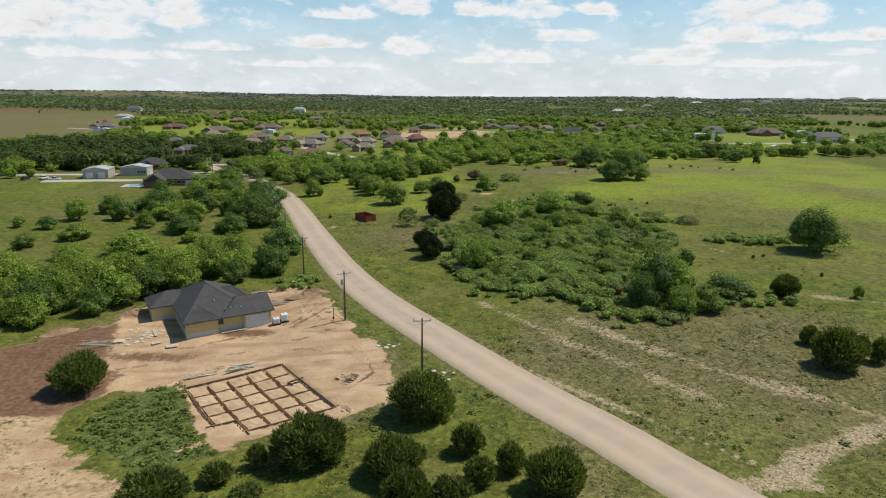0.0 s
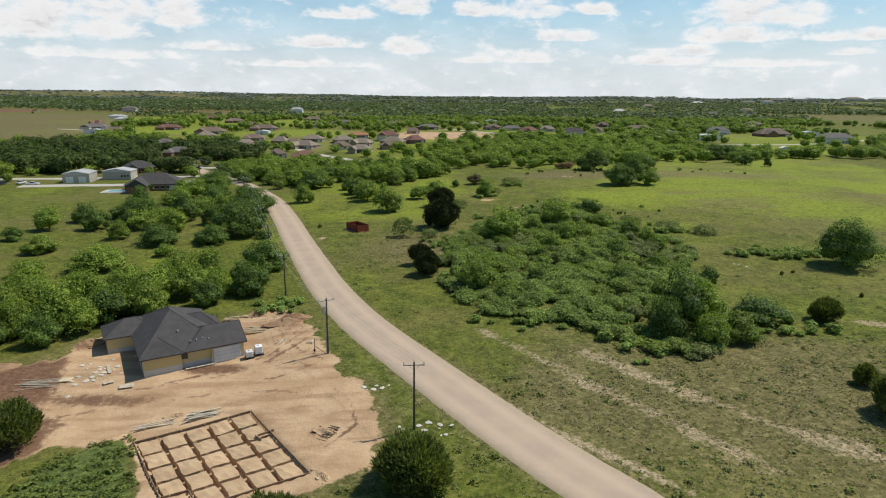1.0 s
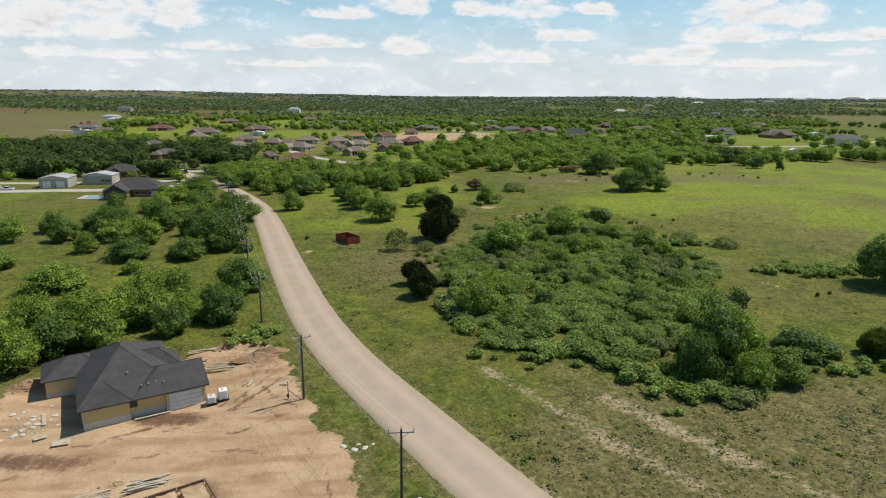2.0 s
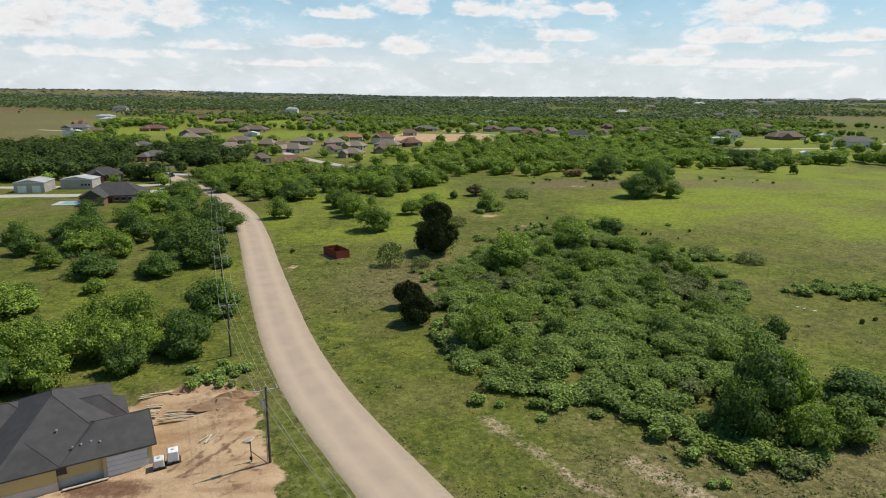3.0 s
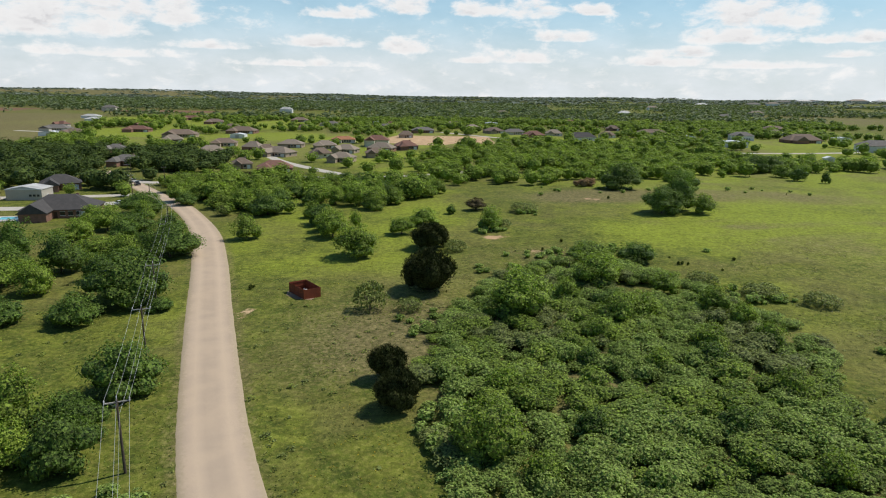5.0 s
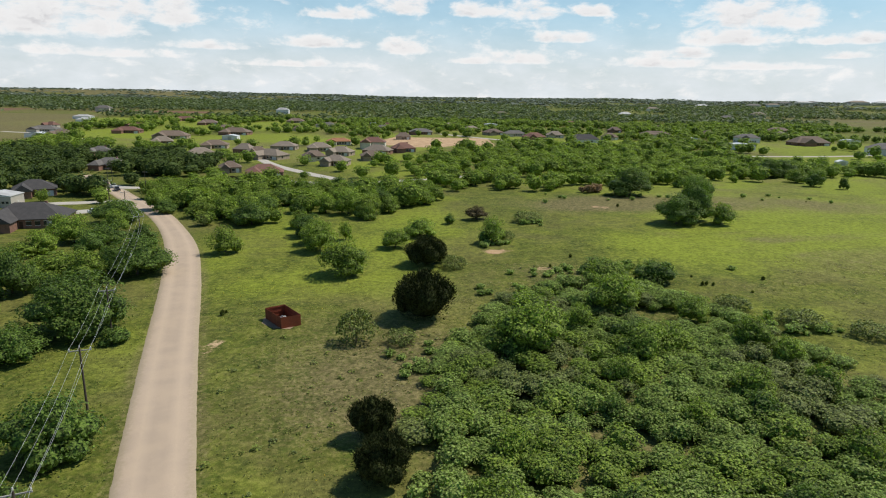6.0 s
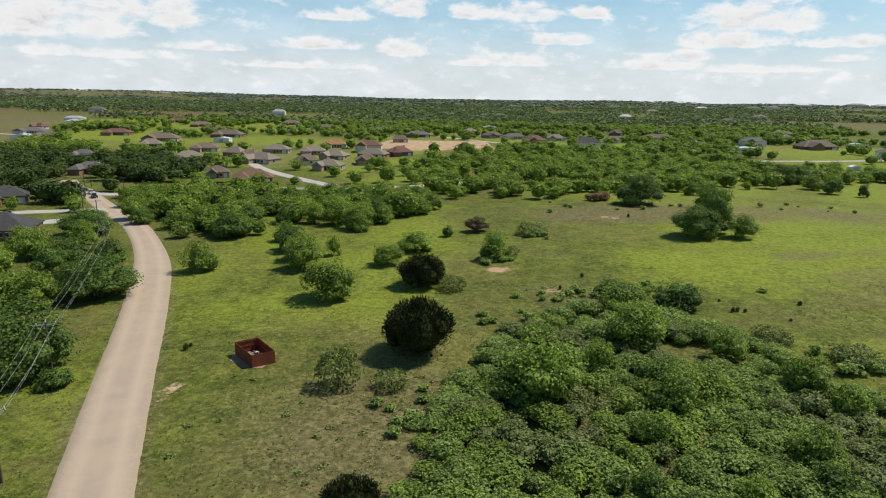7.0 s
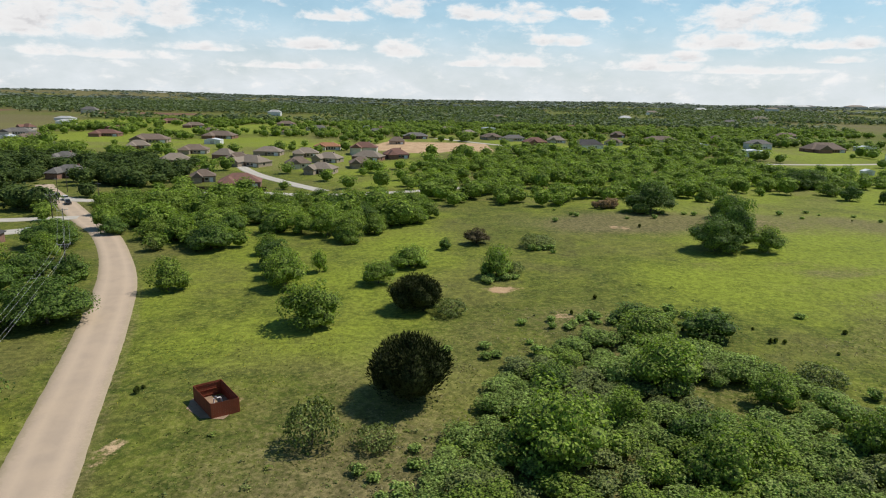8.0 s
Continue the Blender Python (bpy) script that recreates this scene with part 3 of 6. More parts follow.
for key, values in zip(("soil", "sward"), soil_masks(flatx, flaty)):
    at = ground.data.attributes.new(key, "FLOAT_COLOR", "POINT")
    at.data.foreach_set("color", values.ravel())


def high(x, y):
    return float(land(np.array([x]), np.array([y]))[0])


# ---- roads ----
def road_material(name, base, alt, edge):
    m, t = material(name)
    where = t.n("ShaderNodeNewGeometry").outputs["Position"]
    at = t.n("ShaderNodeAttribute", attribute_name="across")
    sepc = t.n("ShaderNodeSeparateColor")
    t.put(at.outputs["Color"], sepc.inputs[0])
    mid, small, grain = t.noise(where, 0.25, 4), t.noise(where, 2.0, 4), t.noise(where, 14.0, 2)
    col = t.mix(t.step(mid, 0.35, 0.7), base, alt)
    wear = t.math("MULTIPLY", sepc.outputs[1], t.math("ADD", 0.35, t.math("MULTIPLY", small, 0.6)))
    col = t.mix(wear, col, tuple(c * 1.18 for c in base))
    col = t.mix(t.step(t.math("ADD", sepc.outputs[0], t.math("MULTIPLY", t.math("SUBTRACT", small, 0.5), 0.5)), 0.72, 1.05), col, edge)
    g = t.math("ADD", 0.82, t.math("MULTIPLY", grain, 0.36))
    comb = t.n("ShaderNodeCombineColor")
    for s in comb.inputs:
        t.put(g, s)
    finish(t, t.mix(1.0, col, comb.outputs[0], "MULTIPLY"), 0.9, bump=grain, strength=0.25, distance=0.03, spec=0.2)
    return m


def ribbon(name, pts, half, mat, lift, label, ragged=0.07):
    """A road laid over the land: crowned, with uneven edges and a small drop at the sides."""
    d = np.gradient(pts, axis=0)
    d /= np.linalg.norm(d, axis=1)[:, None]
    nrm = np.stack([d[:, 1], -d[:, 0]], 1)
    cols = np.array([-1.07, -0.99, -0.8, -0.5, -0.2, 0.2, 0.5, 0.8, 0.99, 1.07])
    s = np.arange(len(pts))
    vs, at = [], []
    for c in cols:
        w = half + (lattice(s * 1.7, s * 0 + (3 if c > 0 else 90), 2.2, 77) - 0.5) * 2 * ragged * (abs(c) > 0.9)
        p = pts + nrm * (c * w)[:, None]
        z = broad(p[:, 0], p[:, 1]) + lift + 0.09 * (1 - c * c) - (0.12 if abs(c) > 1 else 0)
        vs.append(np.column_stack([p, z]))
        track = max(math.exp(-((abs(c) - 0.5) / 0.2) ** 2), 0.0)
        at.append(np.tile([abs(c), track, 0, 1], (len(pts), 1)))
    n = len(pts)
    ii = np.arange(len(cols) * n).reshape(len(cols), n)
    f = np.stack([ii[:-1, :-1], ii[1:, :-1], ii[1:, 1:], ii[:-1, 1:]], -1).reshape(-1, 4)
    ob = mesh_object(name, np.vstack(vs), f, mat, smooth_faces=True)
    ob.data.attributes.new("across", "FLOAT_COLOR", "POINT").data.foreach_set("color", np.vstack(at).astype(np.float32).ravel())
    return tagged(ob, label, "road", kind="structure")


CHIP = road_material("worn chip seal", (0.455, 0.350, 0.256), (0.40, 0.312, 0.235), (0.37, 0.295, 0.20))
PAVED = road_material("pale concrete paving", (0.46, 0.42, 0.36), (0.40, 0.37, 0.32), (0.40, 0.36, 0.30))
ribbon("road", curve_points(CENTRE, 0.9), half_width(curve_points(CENTRE, 0.9)[:, 1]), CHIP, 0.01, "pale worn chip seal country road with ragged edges")
ribbon("road", curve_points([(-116, 338), (-128, 334), (-150, 328), (-185, 322), (-230, 318)], 2.0), 3.0, PAVED, 0.10, "pale concrete side street")
ribbon("road", curve_points([(-150, 380), (-128, 372), (-104, 392), (-75, 398), (-45, 394), (-10, 402), (20, 420)], 2.5), 3.0, PAVED, 0.12, "pale concrete lane behind the grove")
ribbon("road", curve_points([(-45, 405), (-66, 430), (-92, 465), (-112, 505), (-130, 560)], 2.5), 3.2, PAVED, 0.14, "pale village street between houses")
ribbon("road", curve_points([(5, 770), (40, 720), (75, 676), (110, 640), (140, 620)], 4), 3.4, PAVED, 0.14, "pale country lane past the building pad")
ribbon("road", curve_points([(-420, 720), (-350, 690), (-300, 640), (-260, 600)], 5), 3.0, PAVED, 0.14, "pale lane past far houses")
ribbon("road", curve_points([(230, 560), (290, 568), (350, 590), (420, 640), (500, 700)], 5), 3.0, PAVED, 0.14, "pale drive past far lawns")
ribbon("road", curve_points([(-188, 296), (-165, 300), (-140, 304), (-120, 316)], 2.0), 3.5, PAVED, 0.16, "pale gravel yard drive beside sheds")


# ---- foliage ----
def leaves(points, normals, length, width, rng, tilt=0.6, up=0.0):
    """Rhombic leaf clumps at points, roughly facing along normals."""
    n = len(points)
    nn = normals + rng.normal(0, tilt, (n, 3))
    nn /= np.linalg.norm(nn, axis=1)[:, None] + 1e-9
    t = rng.normal(0, 1, (n, 3)) + np.array([0, 0, up])
    t -= nn * (t * nn).sum(1)[:, None]
    t /= np.linalg.norm(t, axis=1)[:, None] + 1e-9
    b = np.cross(nn, t)
    L, Wd = length * rng.uniform(0.6, 1.3, (n, 1)), width * rng.uniform(0.6, 1.3, (n, 1))
    bend = nn * (L * 0.12)
    v = np.stack([points - t * L * 0.5 - bend, points + b * Wd * 0.5, points + t * L * 0.5 - bend, points - b * Wd * 0.5], 1)
    return v.reshape(-1, 3), np.arange(4 * n).reshape(n, 4)


def lobed(rng, lobes, n, depth=0.25, floor=None):
    """Points and outward directions on a cloud of lobes (x, y, z, radius, height radius)."""
    L = np.array(lobes, float)
    area = L[:, 3] * (L[:, 3] + L[:, 4])
    pick = rng.choice(len(L), n * 2, p=area / area.sum())
    d = rng.normal(0, 1, (n * 2, 3))
    d[:, 2] = np.where(rng.rand(n * 2) < 0.7, np.abs(d[:, 2]), d[:, 2])
    d /= np.linalg.norm(d, axis=1)[:, None]
    r = 1.12 - (depth + 0.12) * rng.rand(n * 2) ** 1.2
    p = L[pick, :3] + d * r[:, None] * L[pick][:, [3, 3, 4]]
    keep = np.ones(len(p), bool)
    for k in range(len(L)):
        q = (p - L[k, :3]) / L[k, [3, 3, 4]]
        keep &= ~((pick != k) & ((q ** 2).sum(1) < 0.45))
    if floor is not None:
        keep &= p[:, 2] > floor
    p, d = p[keep][:n], d[keep][:n]
    return p, d


def cores(lobes, k=0.74, cut=2):
    """Closed inner masses of a crown, rounded from cubes, so that no sky shows through."""
    g = np.linspace(-1, 1, cut + 1)
    vs, fs, off = [], [], 0
    for x, y, z, r, q in lobes:
        for ax in range(3):
            for sgn in (-1, 1):
                A, Bq = np.meshgrid(g, g)
                p = np.zeros((A.size, 3))
                p[:, ax], p[:, (ax + 1) % 3], p[:, (ax + 2) % 3] = sgn, A.ravel() * sgn, Bq.ravel()
                p /= np.linalg.norm(p, axis=1)[:, None]
                vs.append(p * np.array([r, r, q]) * k + np.array([x, y, z]))
                i = np.arange(A.size).reshape(cut + 1, cut + 1) + off
                fs.append(np.stack([i[:-1, :-1], i[:-1, 1:], i[1:, 1:], i[1:, :-1]], -1).reshape(-1, 4))
                off += A.size
    return np.vstack(vs), np.vstack(fs)


def merged(*pairs):
    off, vs, fs = 0, [], []
    for v, f in pairs:
        vs.append(v)
        fs.append(f + off)
        off += len(v)
    return np.vstack(vs), np.vstack(fs)


def oak_lobes(rng, w, h, stem):
    """Crown lobes of a broadleaf tree, w wide and h high, over a bare stem."""
    R = w / 2
    ch = h - stem
    lobes = [(0, 0, stem + ch * 0.48, R * 0.66, ch * 0.5)]
    n = rng.randint(11, 15)
    for k in range(n):
        a = 2 * math.pi * (k + rng.uniform(-0.3, 0.3)) / n
        q = R * rng.uniform(0.48, 0.66)
        lr = R * rng.uniform(0.28, 0.46)
        lz = lr * rng.uniform(0.75, 1.0) * min(1.25, h / w * 1.25)
        lobes.append((q * math.cos(a), q * math.sin(a), max(lz * 0.8, stem + ch * rng.uniform(0.14, 0.55)), lr, lz))
    for k in range(12):
        a, q = rng.uniform(0, 6.28), R * rng.uniform(0.1, 0.66)
        lobes.append((q * math.cos(a), q * math.sin(a), stem + ch * rng.uniform(0.6, 0.84), R * rng.uniform(0.17, 0.32), ch * rng.uniform(0.13, 0.22)))
    return lobes


def trunk_mesh(rng, lobes, h, thick):
    bm = bmesh.new()
    top = max(l[2] for l in lobes)
    bend = Vector((rng.uniform(-0.05, 0.05) * h, rng.uniform(-0.05, 0.05) * h, 0))
    mid = Vector((0, 0, top * 0.45)) + bend
    rod(bm, (0, 0, -0.4), mid, thick, thick * 0.7)
    rod(bm, mid, (bend.x, bend.y, top * 0.85), thick * 0.7, thick * 0.3)
    for l in lobes[1:8]:
        rod(bm, mid * rng.uniform(0.75, 1.0), (l[0], l[1], l[2]), thick * 0.4, thick * 0.12, 5)
    return bm


def broadleaf(name, label, w, h, n, size, mat, seed, group, dense=True):
    """A template tree at the origin: trunk with limbs, crown of leaf clumps."""
    rng = np.random.RandomState(seed)
    stem = h * (0.02 if dense else 0.10)
    lobes = oak_lobes(rng, w, h, stem)
    p, d = lobed(rng, lobes, n, 0.35)
    v, f = leaves(p, d + np.array([0, 0, 0.35]), size, size * 0.75, rng, 0.36)
    if dense:
        v, f = merged((v, f), cores(lobes[:11]))
    t = tagged(new(name), label, "tree", group)
    part("trunk", trunk_mesh(rng, lobes, h, 0.018 * h + 0.07), BARK, t)
    mesh_object("crown", v, f, mat, t)
    return t


def evergreen(name, label, w, h, n, size, mat, seed, group, category="bush", plume=0.34, inner=0.8):
    """A round juniper: sprays that stand out and up from a low dome."""
    rng = np.random.RandomState(seed)
    R = w / 2
    lobes = [(0, 0, h * 0.42, R * 0.78, h * 0.52)]
    for k in range(11):
        a, q = 2 * math.pi * k / 11 + rng.uniform(-0.2, 0.2), R * rng.uniform(0.5, 0.7)
        lobes.append((q * math.cos(a), q * math.sin(a), h * rng.uniform(0.22, 0.55), R * rng.uniform(0.28, 0.4), h * rng.uniform(0.2, 0.32)))
    for k in range(9):
        a, q = rng.uniform(0, 6.28), R * rng.uniform(0.05, 0.6)
        lobes.append((q * math.cos(a), q * math.sin(a), h * (rng.uniform(0.66, 0.84) - 0.2 * q / R), R * rng.uniform(0.14, 0.26), h * rng.uniform(0.14, 0.26)))
    p, d = lobed(rng, lobes, n, 0.3, 0.02)
    n = len(p)
    out = d * np.array([1, 1, 0.6]) + np.array([0, 0, 0.85]) + rng.normal(0, 0.22, (n, 3))
    out /= np.linalg.norm(out, axis=1)[:, None]
    side = np.cross(out, rng.normal(0, 1, (n, 3)))
    side /= np.linalg.norm(side, axis=1)[:, None]
    L, Wd = size * rng.uniform(0.7, 1.5, (n, 1)), size * plume * rng.uniform(0.7, 1.3, (n, 1))
    v = np.stack([p - out * L * 0.4, p + side * Wd * 0.5, p + out * L * 0.6, p - side * Wd * 0.5], 1).reshape(-1, 3)
    t = tagged(new(name), label, category, group)
    bm = bmesh.new()
    for k in range(4):
        rod(bm, (0, 0, -0.3), (rng.uniform(-0.3, 0.3) * R, rng.uniform(-0.3, 0.3) * R, h * 0.6), 0.1 + 0.012 * h, 0.03, 5)
    part("trunk", bm, BARK, t)
    v, f = merged((v, np.arange(4 * n).reshape(n, 4)), cores(lobes, inner))
    mesh_object("crown", v, f, mat, t)
    return t


class Kind:
    """Templates of one kind; the first call of each uses the template itself."""

    def __init__(self, makers, w, h):
        self.made, self.w, self.h, self.count = makers, w, h, 0

    def plant(self, x, y, w, h, turn=None):
        k = self.count % len(self.made)
        src_ob = self.made[k]
        m = Matrix.Translation((x, y, high(x, y) - 0.05)) @ Matrix.Rotation(radians((self.count * 137.5 if turn is None else turn)), 4, "Z") \
            @ Matrix.Diagonal((w / self.w, w / self.w, h / self.h, 1))
        if self.count < len(self.made):
            src_ob.matrix_basis = m
        else:
            copy_thing(src_ob, m @ Matrix.Diagonal((*(1 / v for v in src_ob.scale), 1)))
        self.count += 1


OAK = "dense green broadleaf tree with rounded crown in the meadow"
big_oak = Kind([broadleaf("oak_tree", "large spreading green broadleaf tree with deep shaded crown", 16, 12, 4000, 0.52, LEAF_OAK, s, "meadow trees") for s in (1, 2, 3)], 16, 12)
mid_oak = Kind([broadleaf("oak_tree", OAK, 10, 8, 1700, 0.44, m, s, "meadow trees") for s, m in ((11, LEAF_OAK), (12, LEAF_BRIGHT), (13, LEAF_OAK), (14, LEAF_BRIGHT))], 10, 8)
bright_oak = Kind([broadleaf("elm_tree", "bright yellow-green elm tree in the grove", 10, 8.5, 1700, 0.44, LEAF_BRIGHT, s, "grove trees") for s in (21, 22, 23)], 10, 8.5)
small_oak = Kind([broadleaf("small_tree", "small green bushy tree on the grass", 5, 4, 1000, 0.30, m, s, "small trees") for s, m in ((31, LEAF_OAK), (32, LEAF_BRIGHT))], 5, 4)
juniper = Kind([evergreen("juniper_bush", "shaggy olive-green juniper bush on rough grass", 8, 5, 5600, 0.85, LEAF_JUNIPER, s, "juniper bushes", "bush", 0.2, 0.66) for s in (41, 42, 43)], 8, 5)
small_juniper = Kind([evergreen("juniper_bush", "small shaggy juniper bush on rough grass", 3.5, 3, 1500, 0.60, LEAF_JUNIPER, s, "juniper bushes", "bush", 0.2, 0.66) for s in (51, 52)], 3.5, 3)
cedar = Kind([evergreen("cedar_tree", "dark round cedar tree with dense crown", 12, 9, 7000, 0.46, LEAF_CEDAR, s, "dark cedars", "tree") for s in (61, 62)], 12, 9)
brush = Kind([broadleaf("grey_bush", "pale grey-green leggy bush", 8, 4, 1500, 0.40, LEAF_GREY, s, "grey bushes", False) for s in (71,)], 8, 4)


def row(kind, *places):
    for p in places:
        kind.plant(*p)


row(juniper, (-55.2, 88.6, 8.2, 5.8), (-2.3, 76.0, 8.7, 5.8), (-15.3, 66.4, 9.0, 5.2), (-5.2, 62.6, 7.0, 4.4), (12.6, 59.5, 6.6, 4.6), (-30.3, 58.5, 7.6, 3.8),
    (62.0, 91.5, 8.0, 6.2), (73.2, 128, 6.2, 4.3), (-3.3, 57, 5.4, 3.9))
row(small_juniper, (-21.2, 65.3, 2.5, 3.0), (3.3, 67.2, 4.2, 3.5), (4.4, 60.8, 3.8, 3.0), (8.0, 63, 3.4, 3.5), (-25.1, 62.6, 4.0, 2.1), (1.3, 56.8, 4.7, 3.0),
    (-20.7, 59, 3.7, 1.6), (62.9, 100.8, 3.4, 3.3), (67.7, 94.8, 3.0, 4.0), (69.9, 93.4, 3.2, 4.2))
row(cedar, (-2.9, 157, 6.9, 5.8), (0.6, 208.5, 13.2, 9.4), (0.4, 245, 11.4, 7.2), (-4.7, 166, 6.2, 5.4))
row(big_oak, (101, 166, 15.5, 12), (-60, 201, 18.5, 10.5), (-67, 238, 17, 9.3), (77.5, 288.5, 16, 9.6), (84.5, 293, 13, 13.6), (80.5, 348, 20, 11.4),
    (179, 432, 17, 10.7), (190, 436, 15, 9.5), (-95, 216, 15.5, 8.2), (-101, 297, 17, 7.8))
row(mid_oak, (43.2, 121.5, 10, 12.2), (48.2, 124, 9, 9.5), (39.6, 118, 7.5, 8), (46.5, 115.5, 7, 6), (-42, 163, 11.5, 8.1), (-82.4, 162, 13.5, 6.4), (-63.7, 188.5, 9, 6), (-95.3, 156, 8.6, 4.5), (-114, 167, 6.5, 3.9), (-106, 178, 9.8, 5), (-79.6, 188.5, 12.5, 6),
    (-92.5, 211, 15, 6.4), (-107, 228, 12.4, 5), (-93.6, 195, 7, 5.9), (-65.6, 193, 11, 4.6), (-103, 253, 10, 4.2), (60.3, 127, 10.7, 4.8),
    (39, 215, 10.5, 6.8), (51, 230, 10, 5.3), (-28.6, 260, 11, 8.2), (-35.5, 279, 10, 7.2), (-31.5, 269, 10, 7.2), (-57, 296, 13.5, 8), (-18.9, 236.5, 12.6, 8.6), (102.9, 336, 12.5, 9.4),
    (182.8, 411, 11.5, 7.1), (181.8, 394, 10, 7.9), (8.5, 145.5, 9.5, 7.6), (36, 196, 7.6, 5), (-84, 236, 14, 6), (-90, 268, 13, 6))
row(small_oak, (22, 150, 5, 4), (12, 160, 6, 5), (40, 150, 6, 4.5), (58, 178, 6, 5), (20, 210, 6, 4.8), (36, 168, 5, 4.4), (60, 150, 5, 4.5), (14, 140, 5, 4.2), (26, 170, 4.5, 4), (46, 140, 5, 4.5))
row(bright_oak, (28, 200, 7, 5.8), (50, 206, 7, 5.2), (-53.4, 258.5, 9.6, 7.8), (-20.4, 302, 7.6, 5.8), (-9.6, 326, 9, 6.6), (-2, 329, 9, 6.2), (-40, 290, 8, 6), (18.3, 192, 13, 9.6), (30, 180, 7, 5), (47, 176, 7.5, 5.5), (37, 211, 11.5, 8), (36, 189, 10, 6.6), (52, 160, 7, 5), (-8.5, 262, 8.5, 5.4), (-2.2, 277, 11.5, 5.4), (18, 266.5, 8.4, 7.5), (90.5, 287, 10, 7), (39.7, 228, 12, 6),
    (112, 378, 8, 6.1), (46, 125, 9, 6), (52, 118, 8, 5.5), (41, 192, 9, 5.5), (55, 193, 6.6, 6.6))
row(small_oak, (-122.7, 192, 7, 4.3), (-132.9, 194.3, 4.4, 3.8), (-51.8, 197, 5.7, 2.8), (58, 187.5, 5.3, 5), (45, 170, 5.8, 4.5), (-23.4, 272, 4.3, 5.6), (6.7, 293, 4, 3.4),
    (148, 404, 5.5, 4.2), (191.9, 387, 5, 6.3), (87.2, 125.6, 2.4, 3), (-86, 174, 5, 3), (-72, 176, 6, 3.4), (40.4, 237, 9, 3.8))
brown_bush = Kind([broadleaf("brown_bush", "dense dark reddish-brown bush on the meadow", 8.4, 4.6, 1500, 0.36, LEAF_RUST, 75, "brown bushes")], 8.4, 4.6)
row(brown_bush, (15.7, 299, 8.4, 4.6))
row(brush, (-72, 294, 6, 4), (-10.7, 196.5, 7.4, 6.2), (31.6, 295, 10.7, 3.4), (7, 242, 7, 3.2), (22, 268, 6, 3), (-3, 196, 6, 2.6), (70, 205, 9, 2.8), (79, 199, 8, 2.6), (61, 213, 8, 2.8))

# trees packed in groves: bright ones beside the new house, green ones along the lane
rng = np.random.RandomState(5)


def grove(kinds, poly, gap, size, avoid=(), low=0.66):
    """Trees at uneven places inside an outline, none closer than gap."""
    p = np.array(poly, float)
    placed = []
    for _ in range(900):
        x, y = rng.uniform(p[:, 0].min(), p[:, 0].max()), rng.uniform(p[:, 1].min(), p[:, 1].max())
        if inside(np.array([x]), np.array([y]), poly)[0] < 0.5 or any(math.hypot(x - a, y - b) < gap for a, b in placed):
            continue
        if any(math.hypot(x - a, y - b) < r for a, b, r in avoid):
            continue
        placed.append((x, y))
        w = size * rng.uniform(0.75, 1.3)
        kinds[int(rng.randint(len(kinds)))].plant(x, y, w, w * rng.uniform(low, low + 0.26))


grove([bright_oak, bright_oak, mid_oak], [(-82, 104), (-66, 118), (-59, 128), (-44, 136), (-36, 144), (-42, 155), (-54, 157), (-67, 151), (-82, 143), (-99, 137), (-104, 118)], 4.9, 8.4)
grove([bright_oak, mid_oak, bright_oak], [(-102, 322), (-80, 302), (-56, 296), (-52, 312), (-22, 304), (-8, 318), (6, 335), (-6, 372), (-56, 370), (-84, 372), (-106, 362), (-111, 344)], 7.6, 8.6, (), 0.58)
grove([mid_oak], [(-122, 205), (-72, 205), (-74, 262), (-92, 288), (-112, 282), (-128, 250)], 12.5, 9.0, [(-95, 216, 8), (-92, 211, 8), (-107, 228, 7), (-128, 258, 20), (-118, 232, 8)])


# ---- sumac thicket ----
def joined(name, chunks, mat, label, category):
    off, vs, fs = 0, [], []
    for v, f in chunks:
        vs.append(v)
        fs.append(f + off)
        off += len(v)
    return tagged(mesh_object(name, np.vstack(vs), np.vstack(fs), mat), label, category, kind="stuff")


def shrub_forms(seed, n, size, count=5, core=1):
    """Unit shrubs as (points, faces), to be scaled and set out."""
    r = np.random.RandomState(seed)
    out = []
    for _ in range(count):
        lobes = [(0, 0, 0.45, 0.42, 0.48)]
        for k in range(6):
            a, q = r.uniform(0, 6.28), r.uniform(0.15, 0.34)
            lobes.append((q * math.cos(a), q * math.sin(a), r.uniform(0.35, 0.72), r.uniform(0.16, 0.26), r.uniform(0.16, 0.28)))
        p, d = lobed(r, lobes, n, 0.3, 0.24 if core and n > 200 else None)
        form = leaves(p, d + np.array([0, 0, 0.6]), size, size * 0.65, r, 0.26)
        out.append(merged(form, cores(lobes[:core], 0.78)) if core else form)
    return out


def scatter(forms, spots, r):
    """Copies of forms as joined geometry at spots (x, y, width, height)."""
    xs = np.array([s[0] for s in spots])
    ys = np.array([s[1] for s in spots])
    zs = land(xs, ys)
    chunks = []
    for (x, y, w, h), z in zip(spots, zs):
        v, f = forms[r.randint(len(forms))]
        a = r.uniform(0, 6.28)
        c, s = math.cos(a), math.sin(a)
        q = np.column_stack([(v[:, 0] * c - v[:, 1] * s) * w + x, (v[:, 0] * s + v[:, 1] * c) * w + y, v[:, 2] * h + z - 0.1])
        chunks.append((q, f))
    return chunks


r8 = np.random.RandomState(8)
spots, brushy = [], []
